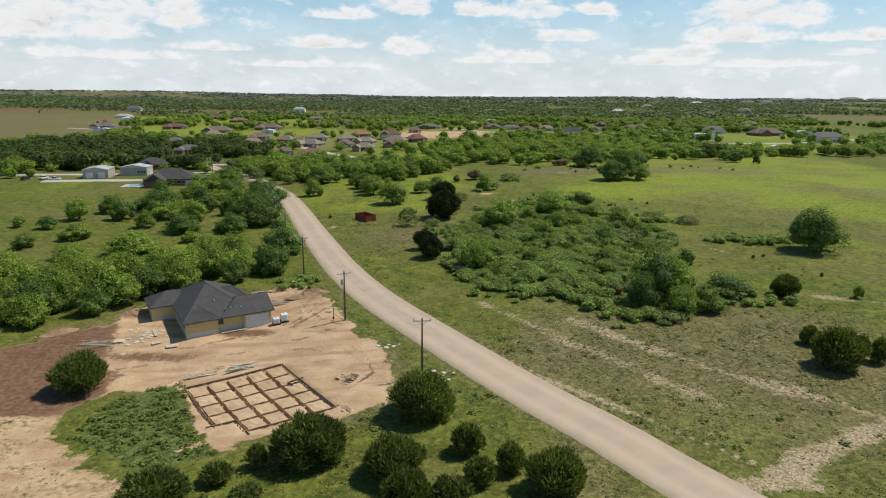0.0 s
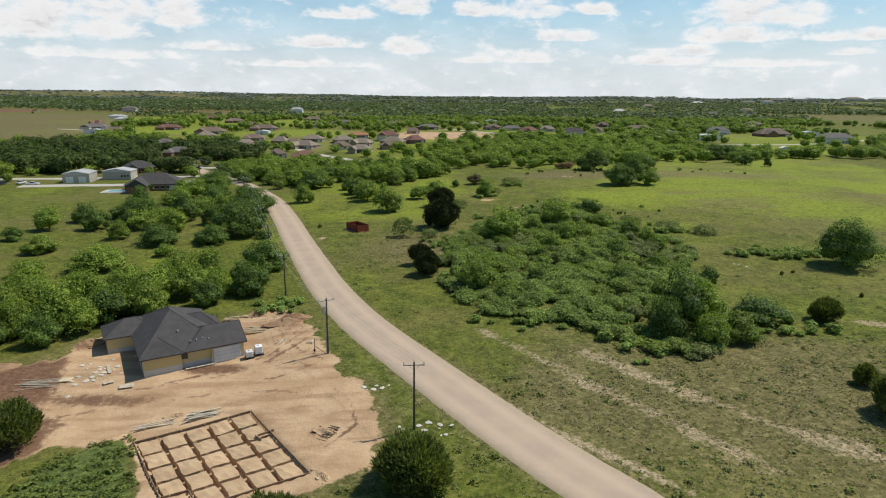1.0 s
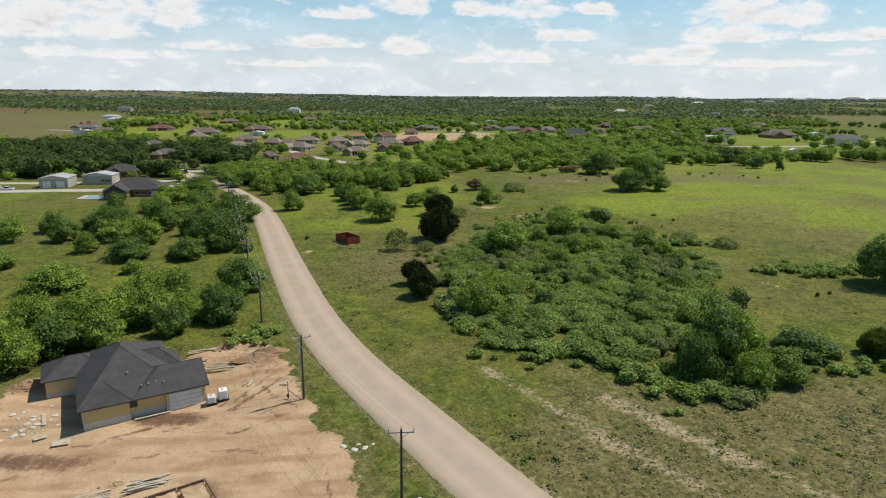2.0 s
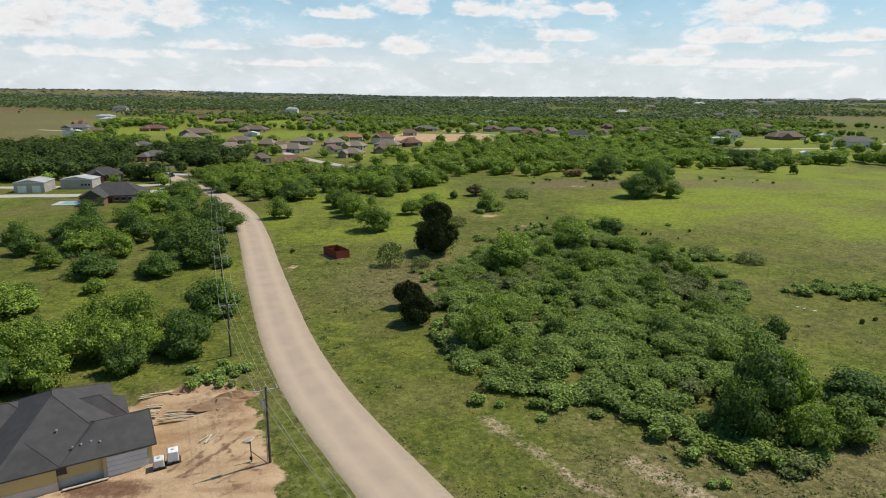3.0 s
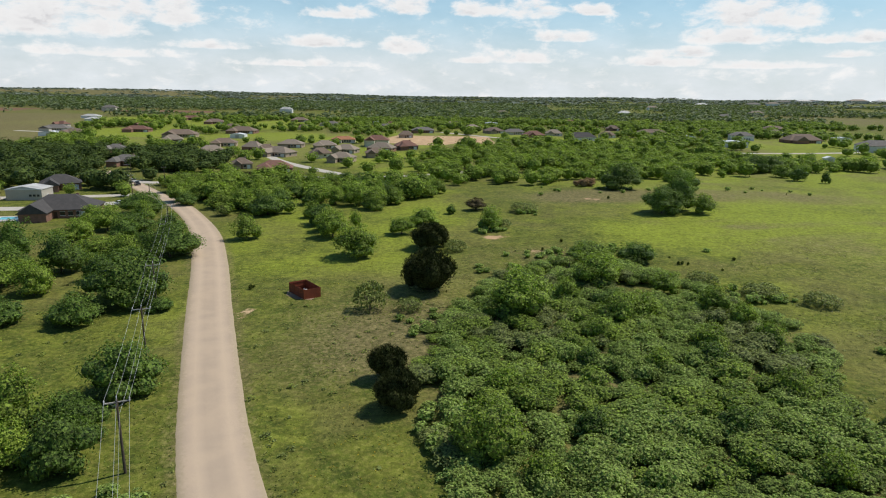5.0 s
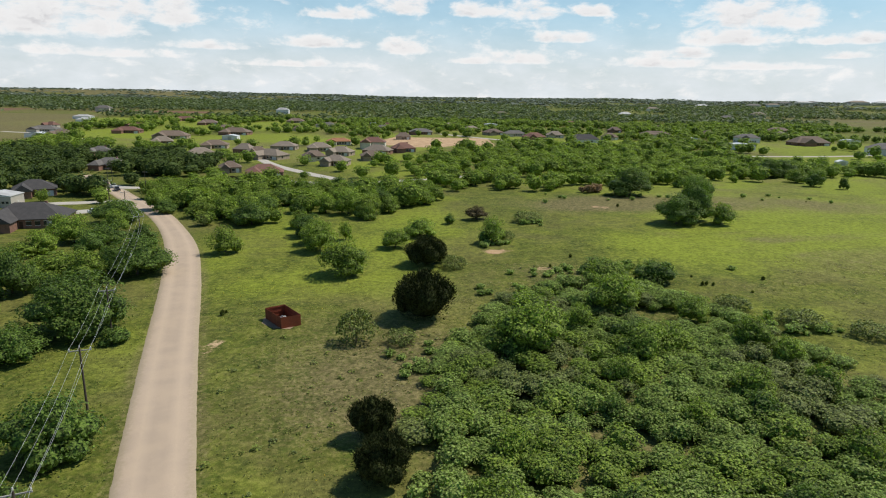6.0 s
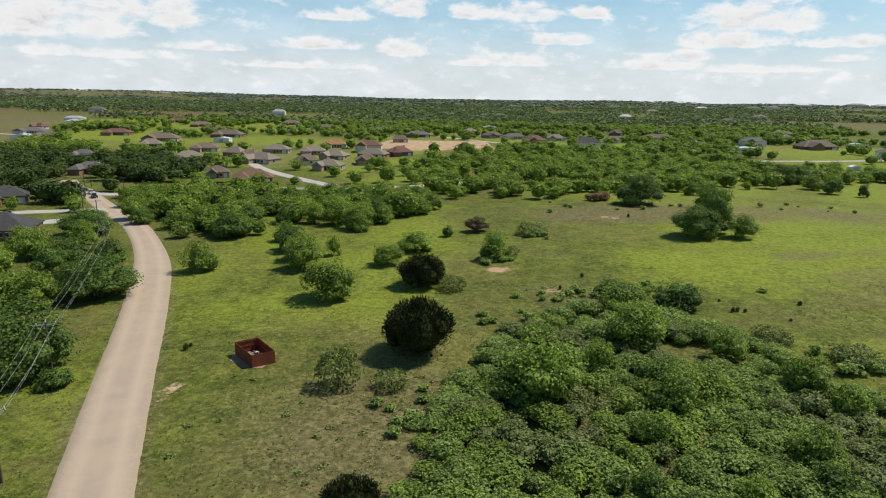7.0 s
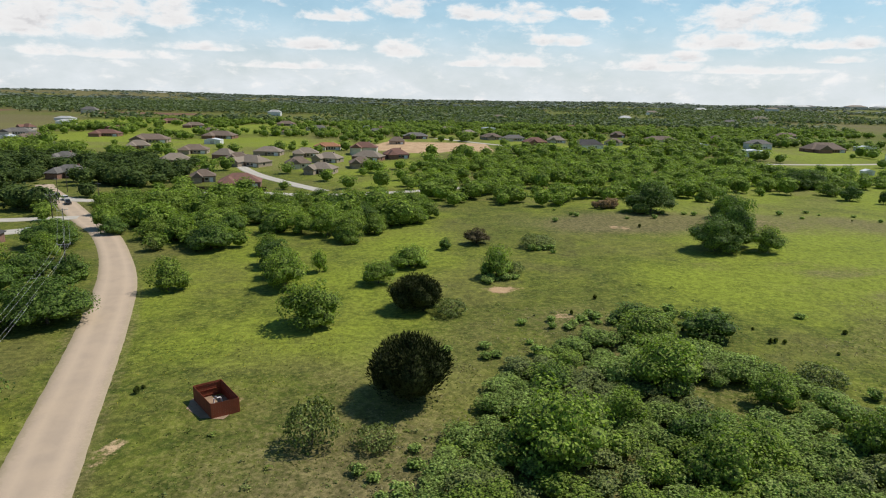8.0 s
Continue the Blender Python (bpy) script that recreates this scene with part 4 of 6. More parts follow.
for _ in range(2600):
    x, y = r8.uniform(-2, 72), r8.uniform(107, 233)
    d = inside(np.array([x]), np.array([y]), THICKET)[0]
    gap = fbm(np.array([x]), np.array([y]), 16, 91)[0]
    if d < -0.3 or any(abs(x - a) < 1.7 and abs(y - b) < 1.7 for a, b, _, _ in spots + brushy):
        continue
    if gap > 0.66 and y > 150:
        continue
    w = r8.uniform(3.2, 5.6)
    (brushy if (gap < 0.42 and r8.rand() < 0.55) else spots).append((x, y, w, w * r8.uniform(0.46, 0.72) * (0.55 + 0.45 * min(1, max(d, 0) / 4))))
patchy = fbm(np.array([q[0] for q in spots]), np.array([q[1] for q in spots]), 13, 95) > 0.6
pale_brush = [q for q, k in zip(spots, patchy) if k]
spots = [q for q, k in zip(spots, patchy) if not k]
joined("pale_brush", scatter(shrub_forms(5, 520, 0.085), pale_brush, r8), LEAF_GREY, "pale grey-green brush among the sumac", "shrubs")
joined("sumac_thicket", scatter(shrub_forms(3, 640, 0.086), spots, r8), LEAF_SUMAC, "dense grey-green sumac thicket on the slope", "shrubs")
joined("green_thicket", scatter(shrub_forms(4, 480, 0.095), brushy, r8), LEAF_BRIGHT, "bright green shrubs among the thicket", "shrubs")
edge_spots = []
for cx, cy, rx, ry, k in ((66, 203, 9, 5, 16), (93, 176, 13, 4, 76), (58, 124, 12, 5, 22), (-32, 134.5, 4, 3, 26), (20, 126, 10, 4, 22), (36, 112, 6, 5, 16), (4, 150, 3, 12, 14), (20, 222, 20, 8, 16), (6, 176, 6, 14, 14), (0, 190, 5, 8, 10), (50, 236, 14, 6, 10), (100, 345, 60, 12, 20), (16, 263, 5, 2, 8), (32, 291, 6, 2, 10), (46, 238, 9, 3, 26), (30, 236, 8, 3, 12)):
    for _ in range(k):
        w = r8.uniform(1.4, 3.2)
        px, py = cx + r8.normal(0, rx * 0.6), cy + r8.normal(0, ry * 0.6)
        if path_distance(np.array([px]), np.array([py]), ROAD)[0][0] > HALF + 2.5:
            edge_spots.append((px, py, w, w * r8.uniform(0.45, 0.75)))
joined("low_shrubs", scatter(shrub_forms(6, 120, 0.2), edge_spots, r8), LEAF_SUMAC, "low scattered shrubs on the meadow", "shrubs")

# ---- distant woods ----
HOUSES = []
LANES = [np.array(p, float) for p in ([(-128, 372), (-104, 392), (-75, 398), (-45, 392), (-10, 396), (20, 414)], [(-45, 405), (-66, 430), (-92, 465), (-112, 505)], [(40, 720), (75, 676), (110, 640)],
                                      [(-70, 384), (-40, 380), (-10, 386)], [(230, 556), (290, 562), (350, 584)])]


def wooded(x, y):
    """How thickly the land is wooded, from 0 to 1."""
    d = np.hypot(x, y - 60)
    k = smooth(fbm(x, y, 170, 71), 0.30, 0.52) * (0.75 + 0.25 * smooth(d, 500, 900))
    open_strip = smooth(fbm(x / 3.2, y, 260, 83), 0.36, 0.46)
    k = k * np.where(d > 1000, open_strip, 1.0)
    band = inside(x, y, [(-13, 392), (52, 358), (108, 390), (232, 446), (420, 470), (600, 560), (600, 640), (420, 590), (330, 590), (300, 560), (170, 560), (54, 570), (-10, 475)])
    k = np.maximum(k, smooth(band, -6, 6))
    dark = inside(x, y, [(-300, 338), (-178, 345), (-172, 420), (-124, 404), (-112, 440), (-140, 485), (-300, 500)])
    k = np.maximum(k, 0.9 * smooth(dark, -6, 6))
    for a, b, r in LAWNS:
        k = k * (0.17 + 0.83 * smooth(np.hypot(x - a, y - b), r * 0.75, r * 1.15))
    plough = inside(x, y, [(-900, 1120), (-560, 1180), (-290, 545), (-380, 470), (-700, 520)])
    pad = inside(x, y, [(-60, 600), (-42, 735), (56, 712), (56, 606), (-17, 590)])
    ridge = inside(x, y, [(-2000, 1440), (-300, 1440), (-150, 1600), (-200, 2250), (-2000, 2250)])
    k = np.maximum(k, smooth(ridge, -30, 30))
    for field in STRIP_FIELDS:
        k = k * smooth(inside(x, y, field), 8, -8)
    plateau = inside(x, y, PLATEAU)
    k = k * smooth(np.maximum(plough, pad), 4, -4) * (0.1 + 0.9 * smooth(plateau, 40, -40))
    meadow = inside(x, y, [(-130, 300), (-60, 290), (-10, 320), (20, 372), (52, 356), (108, 386), (232, 440), (480, 455), (480, 150), (60, 100), (-100, 100)])
    k = k * smooth(meadow, 2, -4)
    rr, _ = path_distance(x, y, ROAD)
    for lane in LANES:
        q, _ = path_distance(x, y, lane)
        k = k * smooth(q, 5, 10)
    yard = inside(x, y, [(-200, 270), (-112, 250), (-104, 300), (-118, 330), (-200, 330)])
    return k * smooth(rr, 6, 10) * smooth(yard, 2, -2)


# Outline of the oaks whose leaf colour holds cloud shade.
SHADED_OAKS = [(-310, 332), (-178, 338), (-168, 350), (-150, 336), (-132, 348), (-112, 440), (-128, 490), (-190, 520), (-310, 505)]
PLATEAU = [(-3400, 3000), (-1250, 3050), (-1450, 4300), (-3400, 4300)]


def woods(name, near, far, gap, width, quads_per, size, mat, seed, label, core=1, squat=1.0, oaks=False):
    r = np.random.RandomState(seed)
    area = 0.74 * (far * far - near * near) + 90 * (far - near)
    n = int(area / (gap * gap))
    y = np.sqrt(r.uniform(near * near, far * far, n))
    x = r.uniform(-1, 1, n) * (0.74 * y + 45)
    keep = r.rand(n) < wooded(x, y)
    in_shade = inside(x, y, SHADED_OAKS) > 0
    keep &= in_shade if oaks else ~in_shade
    for a, b, q in HOUSES:
        keep &= np.hypot(x - a, y - b) > q
        keep &= np.hypot(x - a, (y - b + q * 0.9) / 1.3) > q * 0.6
    x, y = x[keep], y[keep]
    w = width * r.uniform(0.65, 1.35, len(x))
    sp = list(zip(x, y, w, w * squat * r.uniform(0.6, 0.85, len(x))))
    return joined(name, scatter(shrub_forms(seed + 100, quads_per, size, 8, core), sp, r), mat, label, "woods")


# ---- buildings ----
def hip_roof(w, d, z0, rise, over=0.5, ridge=None, along="x", gable=False, thick=0.18):
    """A roof over the rectangle 0..w by 0..d, as a closed solid."""
    x0, x1, y0, y1 = -over, w + over, -over, d + over
    if along == "x":
        inset = 0.0 if gable else (y1 - y0) / 2
        inset = min(inset, (x1 - x0) / 2 - 0.01)
        a, b = ridge or ((x0 + inset, (y0 + y1) / 2), (x1 - inset, (y0 + y1) / 2))
    else:
        inset = 0.0 if gable else (x1 - x0) / 2
        inset = min(inset, (y1 - y0) / 2 - 0.01)
        a, b = ridge or (((x0 + x1) / 2, y0 + inset), ((x0 + x1) / 2, y1 - inset))
    bm = bmesh.new()
    lo = [bm.verts.new((x, y, z0 - thick)) for x, y in ((x0, y0), (x1, y0), (x1, y1), (x0, y1))]
    hi = [bm.verts.new((x, y, z0)) for x, y in ((x0, y0), (x1, y0), (x1, y1), (x0, y1))]
    ra, rb = bm.verts.new((*a, z0 + rise)), bm.verts.new((*b, z0 + rise))
    bm.faces.new(lo[::-1])
    for k in range(4):
        bm.faces.new((lo[k], lo[(k + 1) % 4], hi[(k + 1) % 4], hi[k]))
    if along == "x":
        for f in ((hi[0], hi[1], rb, ra), (hi[1], hi[2], rb), (hi[2], hi[3], ra, rb), (hi[3], hi[0], ra)):
            bm.faces.new(f)
    else:
        for f in ((hi[0], hi[1], ra), (hi[1], hi[2], rb, ra), (hi[2], hi[3], rb), (hi[3], hi[0], ra, rb)):
            bm.faces.new(f)
    return bm


def far_house(x, y, w, d, turn, roof, wall, label, rise=2.8, tall=2.9, wing=True, garage=True):
    """A suburban house: walls, hipped roof with a front wing, windows, doors, chimney."""
    z = float(broad(np.array([x]), np.array([y]))[0])
    HOUSES.append((x, y, max(w, d) * 0.62 + 3))
    t = thing("house", label, "house", (x, y, z), turn, "village houses")
    inner = Matrix.Translation((-w / 2, -d / 2, 0))

    def put(name, bm, mat):
        bm.transform(inner)
        return part(name, bm, mat, t)

    put("wall", box((w, d, tall + 0.6), (w / 2, d / 2, tall / 2 - 0.3)), wall)
    put("roof", hip_roof(w, d, tall, rise, ridge=None), roof)
    if wing:
        ww, wd = w * 0.36, d * 0.45
        bm = box((ww, wd, tall + 0.6), (ww * 0.5 + w * 0.08, -wd / 2 + 0.02, tall / 2 - 0.3))
        put("wall", bm, wall)
        bm = hip_roof(ww, wd + d * 0.5, tall + 0.03, rise * 0.72, along="y", gable=(int(abs(x)) % 2 == 0))
        bm.transform(Matrix.Translation((w * 0.08, -wd, 0)))
        put("roof", bm, roof)
    n = max(2, int(w / 5))
    for k in range(n):
        u = w * (0.52 + 0.44 * (k + 0.5) / n)
        if garage and k == n - 1:
            put("garage_door", box((w * 0.15, 0.08, 2.2), (u - w * 0.03, -0.03, 1.1)), WHITE)
        else:
            win = put("window", box((1.4, 0.08, 1.3), (u, -0.03, 1.6)), GLASS)
            if y < 620:
                bm = box((1.62, 0.1, 0.12), (u, -0.04, 0.9))
                add_box(bm, (1.62, 0.1, 0.12), (u, -0.04, 2.3))
                bm.transform(inner)
                part("window_frame", bm, WHITE, win)
    put("window", box((0.08, 1.4, 1.3), (-0.03, d * 0.6, 1.6)), GLASS)
    put("window", box((0.08, 1.4, 1.3), (w + 0.03, d * 0.4, 1.6)), GLASS)
    put("door", box((1.0, 0.08, 2.1), (w * 0.48, -0.03, 1.05)), FENCE_BROWN)
    if int(w) % 3:
        put("chimney", box((0.9, 0.7, 1.6), (w * 0.7, d * 0.62, tall + rise * 0.8)), wall)
    return t


def metal_shed(x, y, w, d, turn, label, tall=3.6, wall=WHITE, roof=WHITE_ROOF, doors=(0.0,), windows=()):
    z = float(broad(np.array([x]), np.array([y]))[0])
    HOUSES.append((x, y, w * 0.7 + 4))
    t = thing("metal_shed", label, "shed", (x, y, z), turn)
    bm = box((w, d, tall), (0, 0, tall / 2 - 0.1))
    part("wall", bm, wall, t)
    bm = hip_roof(w, d, tall - 0.1, 1.1, over=0.25, along="y", gable=True)
    bm.transform(Matrix.Translation((-w / 2, -d / 2, 0)))
    part("roof", bm, roof, t)
    for u in doors:
        part("roller_door", box((3.2, 0.1, 2.9), (u, -d / 2 - 0.04, 1.45)), WHITE if len(doors) > 1 else CONCRETE, t)
    for u in windows:
        part("window", box((0.9, 0.1, 0.8), (u, -d / 2 - 0.04, 1.9)), GLASS, t)
    part("eave_trim", box((w + 0.5, 0.12, 0.16), (0, -d / 2 - 0.2, tall - 0.2)), WHITE, t)
    part("side_door", box((0.1, 1.0, 2.1), (w / 2 + 0.04, 0, 1.05)), CONCRETE, t)
    return t


B, TN, R, G = BROWN_ROOF, TAN_ROOF, RED_ROOF, GREY_ROOF
brown = "brown hip-roofed brick house on a green lawn"
far_house(-234, 664, 29, 15, 8, B, BRICK_TAN, brown, 4.2)
far_house(-197, 728, 28, 15, -5, B, BRICK_RED, brown, 4.0)
far_house(-85, 416, 18, 12, 12, R, BRICK_RED, "red-brown hip-roofed brick house behind a dark fence", 3.6)
far_house(-108, 433, 11, 9, 20, B, BRICK_TAN, "small brown-roofed house beside trees", 3.0)
far_house(-104, 503, 19, 12, -25, TN, BRICK_TAN, "tan-roofed house in the village", 3.6)
far_house(-118, 522, 14, 11, 15, B, BRICK_TAN, "brown-roofed house in the village", 3.4)
far_house(-85, 565, 17, 12, 10, TN, BRICK_TAN, "tan-roofed house in the village", 3.4)
far_house(-64, 532, 16, 11, -15, TN, BRICK_TAN, "tan-roofed house in the village", 3.4)
far_house(-80, 626, 20, 11, 5, ORANGE_ROOF, STONE, "long house with clay-red roof", 2.6)
far_house(-48, 592, 19, 12, 0, R, STONE, "two-storey house with red roof", 3.6, 5.2)
far_house(-23, 562, 16, 12, 15, R, BRICK_RED, "red brick house beside the building pad", 3.8)
far_house(-58, 473, 15, 11, -10, TN, BRICK_TAN, "tan-roofed house in the village", 3.2)
far_house(-40, 505, 14, 10, 8, B, BRICK_TAN, "brown-roofed house in the village", 3.2)
far_house(-207, 492, 13, 10, 10, G, BRICK_RED, "grey-roofed house among dark trees", 3.0, 4.6)
far_house(-384, 728, 26, 14, 5, G, STONE, "grey-roofed pale house far off", 3.2)
far_house(-331, 666, 22, 13, -8, B, BRICK_TAN, brown, 3.4)
far_house(-303, 728, 25, 14, 6, R, BRICK_RED, "red-brown house far off", 3.4)
far_house(-352, 998, 26, 14, 0, R, BRICK_RED, "red-brown house far off", 3.4)
far_house(-285, 900, 24, 14, 10, B, BRICK_RED, "brown brick house far off", 3.6)
far_house(-195, 985, 22, 13, 0, B, BRICK_TAN, "brown-roofed house far off", 3.6)
far_house(-137, 892, 23, 13, 0, G, STONE, "pale grey-roofed house far off", 3.0)
far_house(-62, 835, 19, 12, 10, G, BRICK_TAN, "grey-roofed house far off", 3.4)
far_house(-16, 764, 24, 13, 0, G, BRICK_RED, "long grey-roofed house far off", 3.2)
far_house(81, 756, 22, 12, 0, G, STONE, "grey-roofed pale house far off", 3.0)
far_house(94, 706, 20, 13, 10, R, BRICK_RED, "red brick house beside a lane", 4.0)
far_house(135, 678, 26, 12, 5, DARK_ROOF, WHITE, "white house with dark gables", 4.2, 3.4)
far_house(235, 782, 30, 13, 0, B, STONE, "brown-roofed house among far trees", 3.2)
far_house(300, 710, 21, 12, -6, G, WHITE, "white two-storey house with grey roof", 3.4, 5.0)
far_house(346, 686, 33, 16, 6, B, BRICK_RED, "large brown hip-roofed brick house on a lawn", 5.5)
far_house(357, 594, 29, 14, -10, G, WHITE, "white two-storey house with grey roofs", 4.0, 5.2)
far_house(190, 1010, 19, 12, 0, R, BRICK_RED, "red-roofed house far off", 3.4)
far_house(-126, 293, 22, 14, 14, DARK_ROOF, BRICK_RED, "dark-roofed house beside a swimming pool", 4.2)
far_house(-160, 350, 15, 11, 30, DARK_ROOF, BRICK_RED, "dark-roofed house beside the street", 3.4)
far_house(-175, 440, 16, 11, 0, G, BRICK_RED, "grey-roofed house among dark trees", 3.2)
far_house(430, 900, 26, 13, 0, B, BRICK_TAN, brown, 3.6)
far_house(20, 905, 22, 12, 0, TN, STONE, "tan-roofed house far off", 3.2)
far_house(-500, 1010, 24, 13, 0, ROOF_PALE, WHITE, "white farm building far off", 2.6, 3.4, False)
far_house(-448, 920, 20, 12, 0, ROOF_PALE, WHITE, "white farm building far off", 2.6, 3.4, False)
village = random.Random(91)
for x, y in ((-132, 540), (-112, 572), (-40, 545), (-76, 498), (-150, 505), (-165, 575), (-215, 600), (60, 770), (120, 740),
             (170, 720), (40, 830), (-60, 900), (-230, 800), (-330, 810), (210, 850), (300, 800), (280, 900), (-420, 800), (-150, 800), (380, 800), (-30, 690)):
    w = village.uniform(13, 20)
    far_house(x, y, w, w * 0.66, village.uniform(-25, 25), village.choice((B, TN, TN, B, R)), village.choice((BRICK_TAN, BRICK_RED, STONE)), "brick house with hipped shingle roof in the village", village.uniform(3.0, 3.9), 2.9, village.random() < 0.7)
metal_shed(-171, 314, 11.5, 12, 12, "tan gabled metal shed with pale roof and two roller doors", 4.4, PANEL_TAN, ROOF_PALE, (-2.7, 2.7))
metal_shed(-157, 324, 13, 9, 6, "tan metal workshop with pale roof and small windows", 4.4, PANEL_TAN, ROOF_PALE, (), (2.4, 3.8, 5.2))
metal_shed(-180, 660, 13, 9, 0, "white metal shed on a lawn")
metal_shed(-346, 655, 18, 10, 0, "long white metal shed")
metal_shed(253, 624, 22, 12, -8, "long white metal barn", 4.4)
metal_shed(400, 710, 16, 9, 0, "white metal shed far off")
metal_shed(265, 506, 6.5, 4, 0, "small pale hut on a lawn", 2.6)
metal_shed(71, 938, 17, 9, 0, "white metal barn far off")
metal_shed(-80, 940, 14, 8, 0, "white metal barn far off")
metal_shed(244, 703, 13, 9, 0, "white metal shed among trees")

for k, (x, y, w) in enumerate(((900, 2300, 40), (1150, 2450, 50), (1300, 2600, 45), (1700, 3100, 70), (1850, 3300, 60), (2050, 3250, 90), (2250, 3600, 80), (1500, 2900, 60), (600, 1900, 30), (380, 1400, 24), (520, 1250, 24),
                               (700, 1500, 30), (-300, 1350, 24), (-620, 1300, 26), (120, 1300, 22), (2500, 3700, 120))):
    far_house(x, y, w, w * 0.5, 0, (ROOF_PALE, GREY_ROOF, TAN_ROOF)[k % 3], (WHITE, STONE)[k % 2], "pale building far across the valley", 3 + w * 0.05, 4 + w * 0.12, False, False)
ribbon("road", curve_points([(-470, 2350), (-500, 2550), (-520, 2750), (-480, 2950), (-500, 3150)], 25), 16, PAVED, 1.2, "pale cleared strip on the far hills")
woods("woodland", 292, 560, 8.2, 9.0, 165, 0.13, LEAF_WOODS, 201, "green woodland of rounded trees")
# These oaks take the leaf colour darkened for cloud shade.
woods("live_oak_woods", 320, 530, 7.0, 10.5, 165, 0.13, LEAF_SHADED_OAK, 205, "dark green oaks round the village street, cloud shade in their colour", oaks=True)
woods("far_woodland", 560, 1050, 9.2, 9.8, 36, 0.22, LEAF_WOODS, 202, "distant green woodland")
# The two farthest woods carry haze in their leaf colour.
woods("valley_woodland", 1050, 2300, 11.5, 12.5, 8, 0.52, LEAF_FAR_HAZED, 203, "valley woods far away", 0)
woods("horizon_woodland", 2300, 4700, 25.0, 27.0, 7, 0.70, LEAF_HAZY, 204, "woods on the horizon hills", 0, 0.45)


# ---- the new house ----
def new_house():
    """Unfinished house: concrete base, yellow sheathing, charcoal hipped roofs, white garage door."""
    t = thing("new_house", "unfinished house with yellow sheathed walls and charcoal shingle roof", "house", (-45.7, 106.2, -1.4), 31.0)
    SLAB, TOP = 1.0, 3.0

    def block(u0, u1, v0, v1):
        part("base", box((u1 - u0 + 0.06, v1 - v0 + 0.06, SLAB + 1.4), ((u0 + u1) / 2, (v0 + v1) / 2, SLAB / 2 - 0.7)), CONCRETE, t, "pale exposed concrete base")
        part("wall", box((u1 - u0, v1 - v0, TOP - SLAB), ((u0 + u1) / 2, (v0 + v1) / 2, (TOP + SLAB) / 2)), SHEATH, t, "yellow sheathing panels")

    def roof(u0, u1, v0, v1, z, rise, **kw):
        bm = hip_roof(u1 - u0, v1 - v0, z, rise, **kw)
        bm.transform(Matrix.Translation((u0, v0, 0)))
        bm.verts.ensure_lookup_table()
        hi, a, b = [v.co.copy() for v in bm.verts[4:8]], bm.verts[8].co.copy(), bm.verts[9].co.copy()
        ob = part("roof", bm, DARK_ROOF, t)
        hips = ((hi[0], a), (hi[3], a), (hi[1], b), (hi[2], b)) if kw.get("along", "x") == "x" else ((hi[0], a), (hi[1], a), (hi[2], b), (hi[3], b))
        for p, q in hips + ((a, b),):
            if (q - p).length > 0.3:
                cap = bmesh.new()
                rod(cap, p, q, 0.06, 0.06, 6)
                part("ridge_cap", cap, DARK_ROOF, ob)
        return ob

    block(0, 10.2, 0.45, 19)
    block(0.02, 5.6, 0, 3)
    block(10.2, 15.4, 0.1, 8.8)
    block(-4.2, 0.0, 12.2, 18.6)
    block(10.2, 13.4, 8.8, 14.0)
    roof(0, 12.0, 0.3, 19.5, TOP + 0.02, 3.95, ridge=((5.8, 10.2), (5.8, 12.0)), along="y")
    roof(0, 5.6, 0, 6.0, TOP, 1.62, ridge=((2.8, 4.2), (2.8, 5.2)), along="y")
    roof(6.5, 15.4, 0.1, 8.8, TOP + 0.01, 2.2, ridge=((3.6, 4.35), (9.4, 4.35)), along="x")
    roof(-4.2, 4.0, 12.2, 18.6, TOP + 0.03, 2.0, along="x")
    roof(6.0, 13.4, 9.0, 14.0, TOP + 0.04, 2.3, along="x")
    bm = bmesh.new()
    tri = [bm.verts.new(p) for p in ((15.36, 0.1, TOP), (15.36, 8.8, TOP), (15.36, 4.45, TOP + 2.0), (15.2, 0.1, TOP), (15.2, 8.8, TOP), (15.2, 4.45, TOP + 2.0))]
    for f in ((0, 1, 2), (5, 4, 3), (0, 3, 4, 1), (1, 4, 5, 2), (2, 5, 3, 0)):
        bm.faces.new([tri[k] for k in f])
    part("gable_wall", bm, SHEATH, t)
    door = part("garage_door", box((4.3, 0.1, 2.5), (12.7, 0.06, 1.28), 0.02), WHITE, t, "wide white garage door")
    for k in range(3):
        part("panel_joint", box((4.3, 0.03, 0.04), (12.7, 0.0, 0.65 + 0.62 * k)), CONCRETE, door)
    for u, v, w, d in ((6.1, 0.41, 1.0, 0.1), (-0.04, 2.0, 0.1, 1.0), (-0.04, 4.6, 0.1, 1.0), (-0.04, 7.2, 0.1, 1.0), (15.42, 4.0, 0.1, 1.0)):
        win = part("window", box((w, d, 1.1), (u, v, 2.15)), GLASS, t, "dark unglazed opening")
        part("window_frame", box((w + (0.16 if w > 0.5 else 0.04), d + (0.16 if d > 0.5 else 0.04), 0.09), (u, v, 1.56)), OLD_LUMBER, win)
        part("window_frame", box((w + (0.16 if w > 0.5 else 0.04), d + (0.16 if d > 0.5 else 0.04), 0.09), (u, v, 2.74)), OLD_LUMBER, win)
    part("corner_board", box((0.16, 0.16, 2.0), (0.0, 0.02, 2.0)), OLD_LUMBER, t)
    part("plank", box((4.6, 0.3, 0.08), (8.3, -0.5, 0.2)), OLD_LUMBER, t)
    for u, v, z in ((7.4, 1.6, 3.75), (8.3, 1.7, 3.8), (9.3, 1.9, 3.8), (6.0, 4.6, 4.8), (10.2, 1.5, 3.7)):
        bm = bmesh.new()
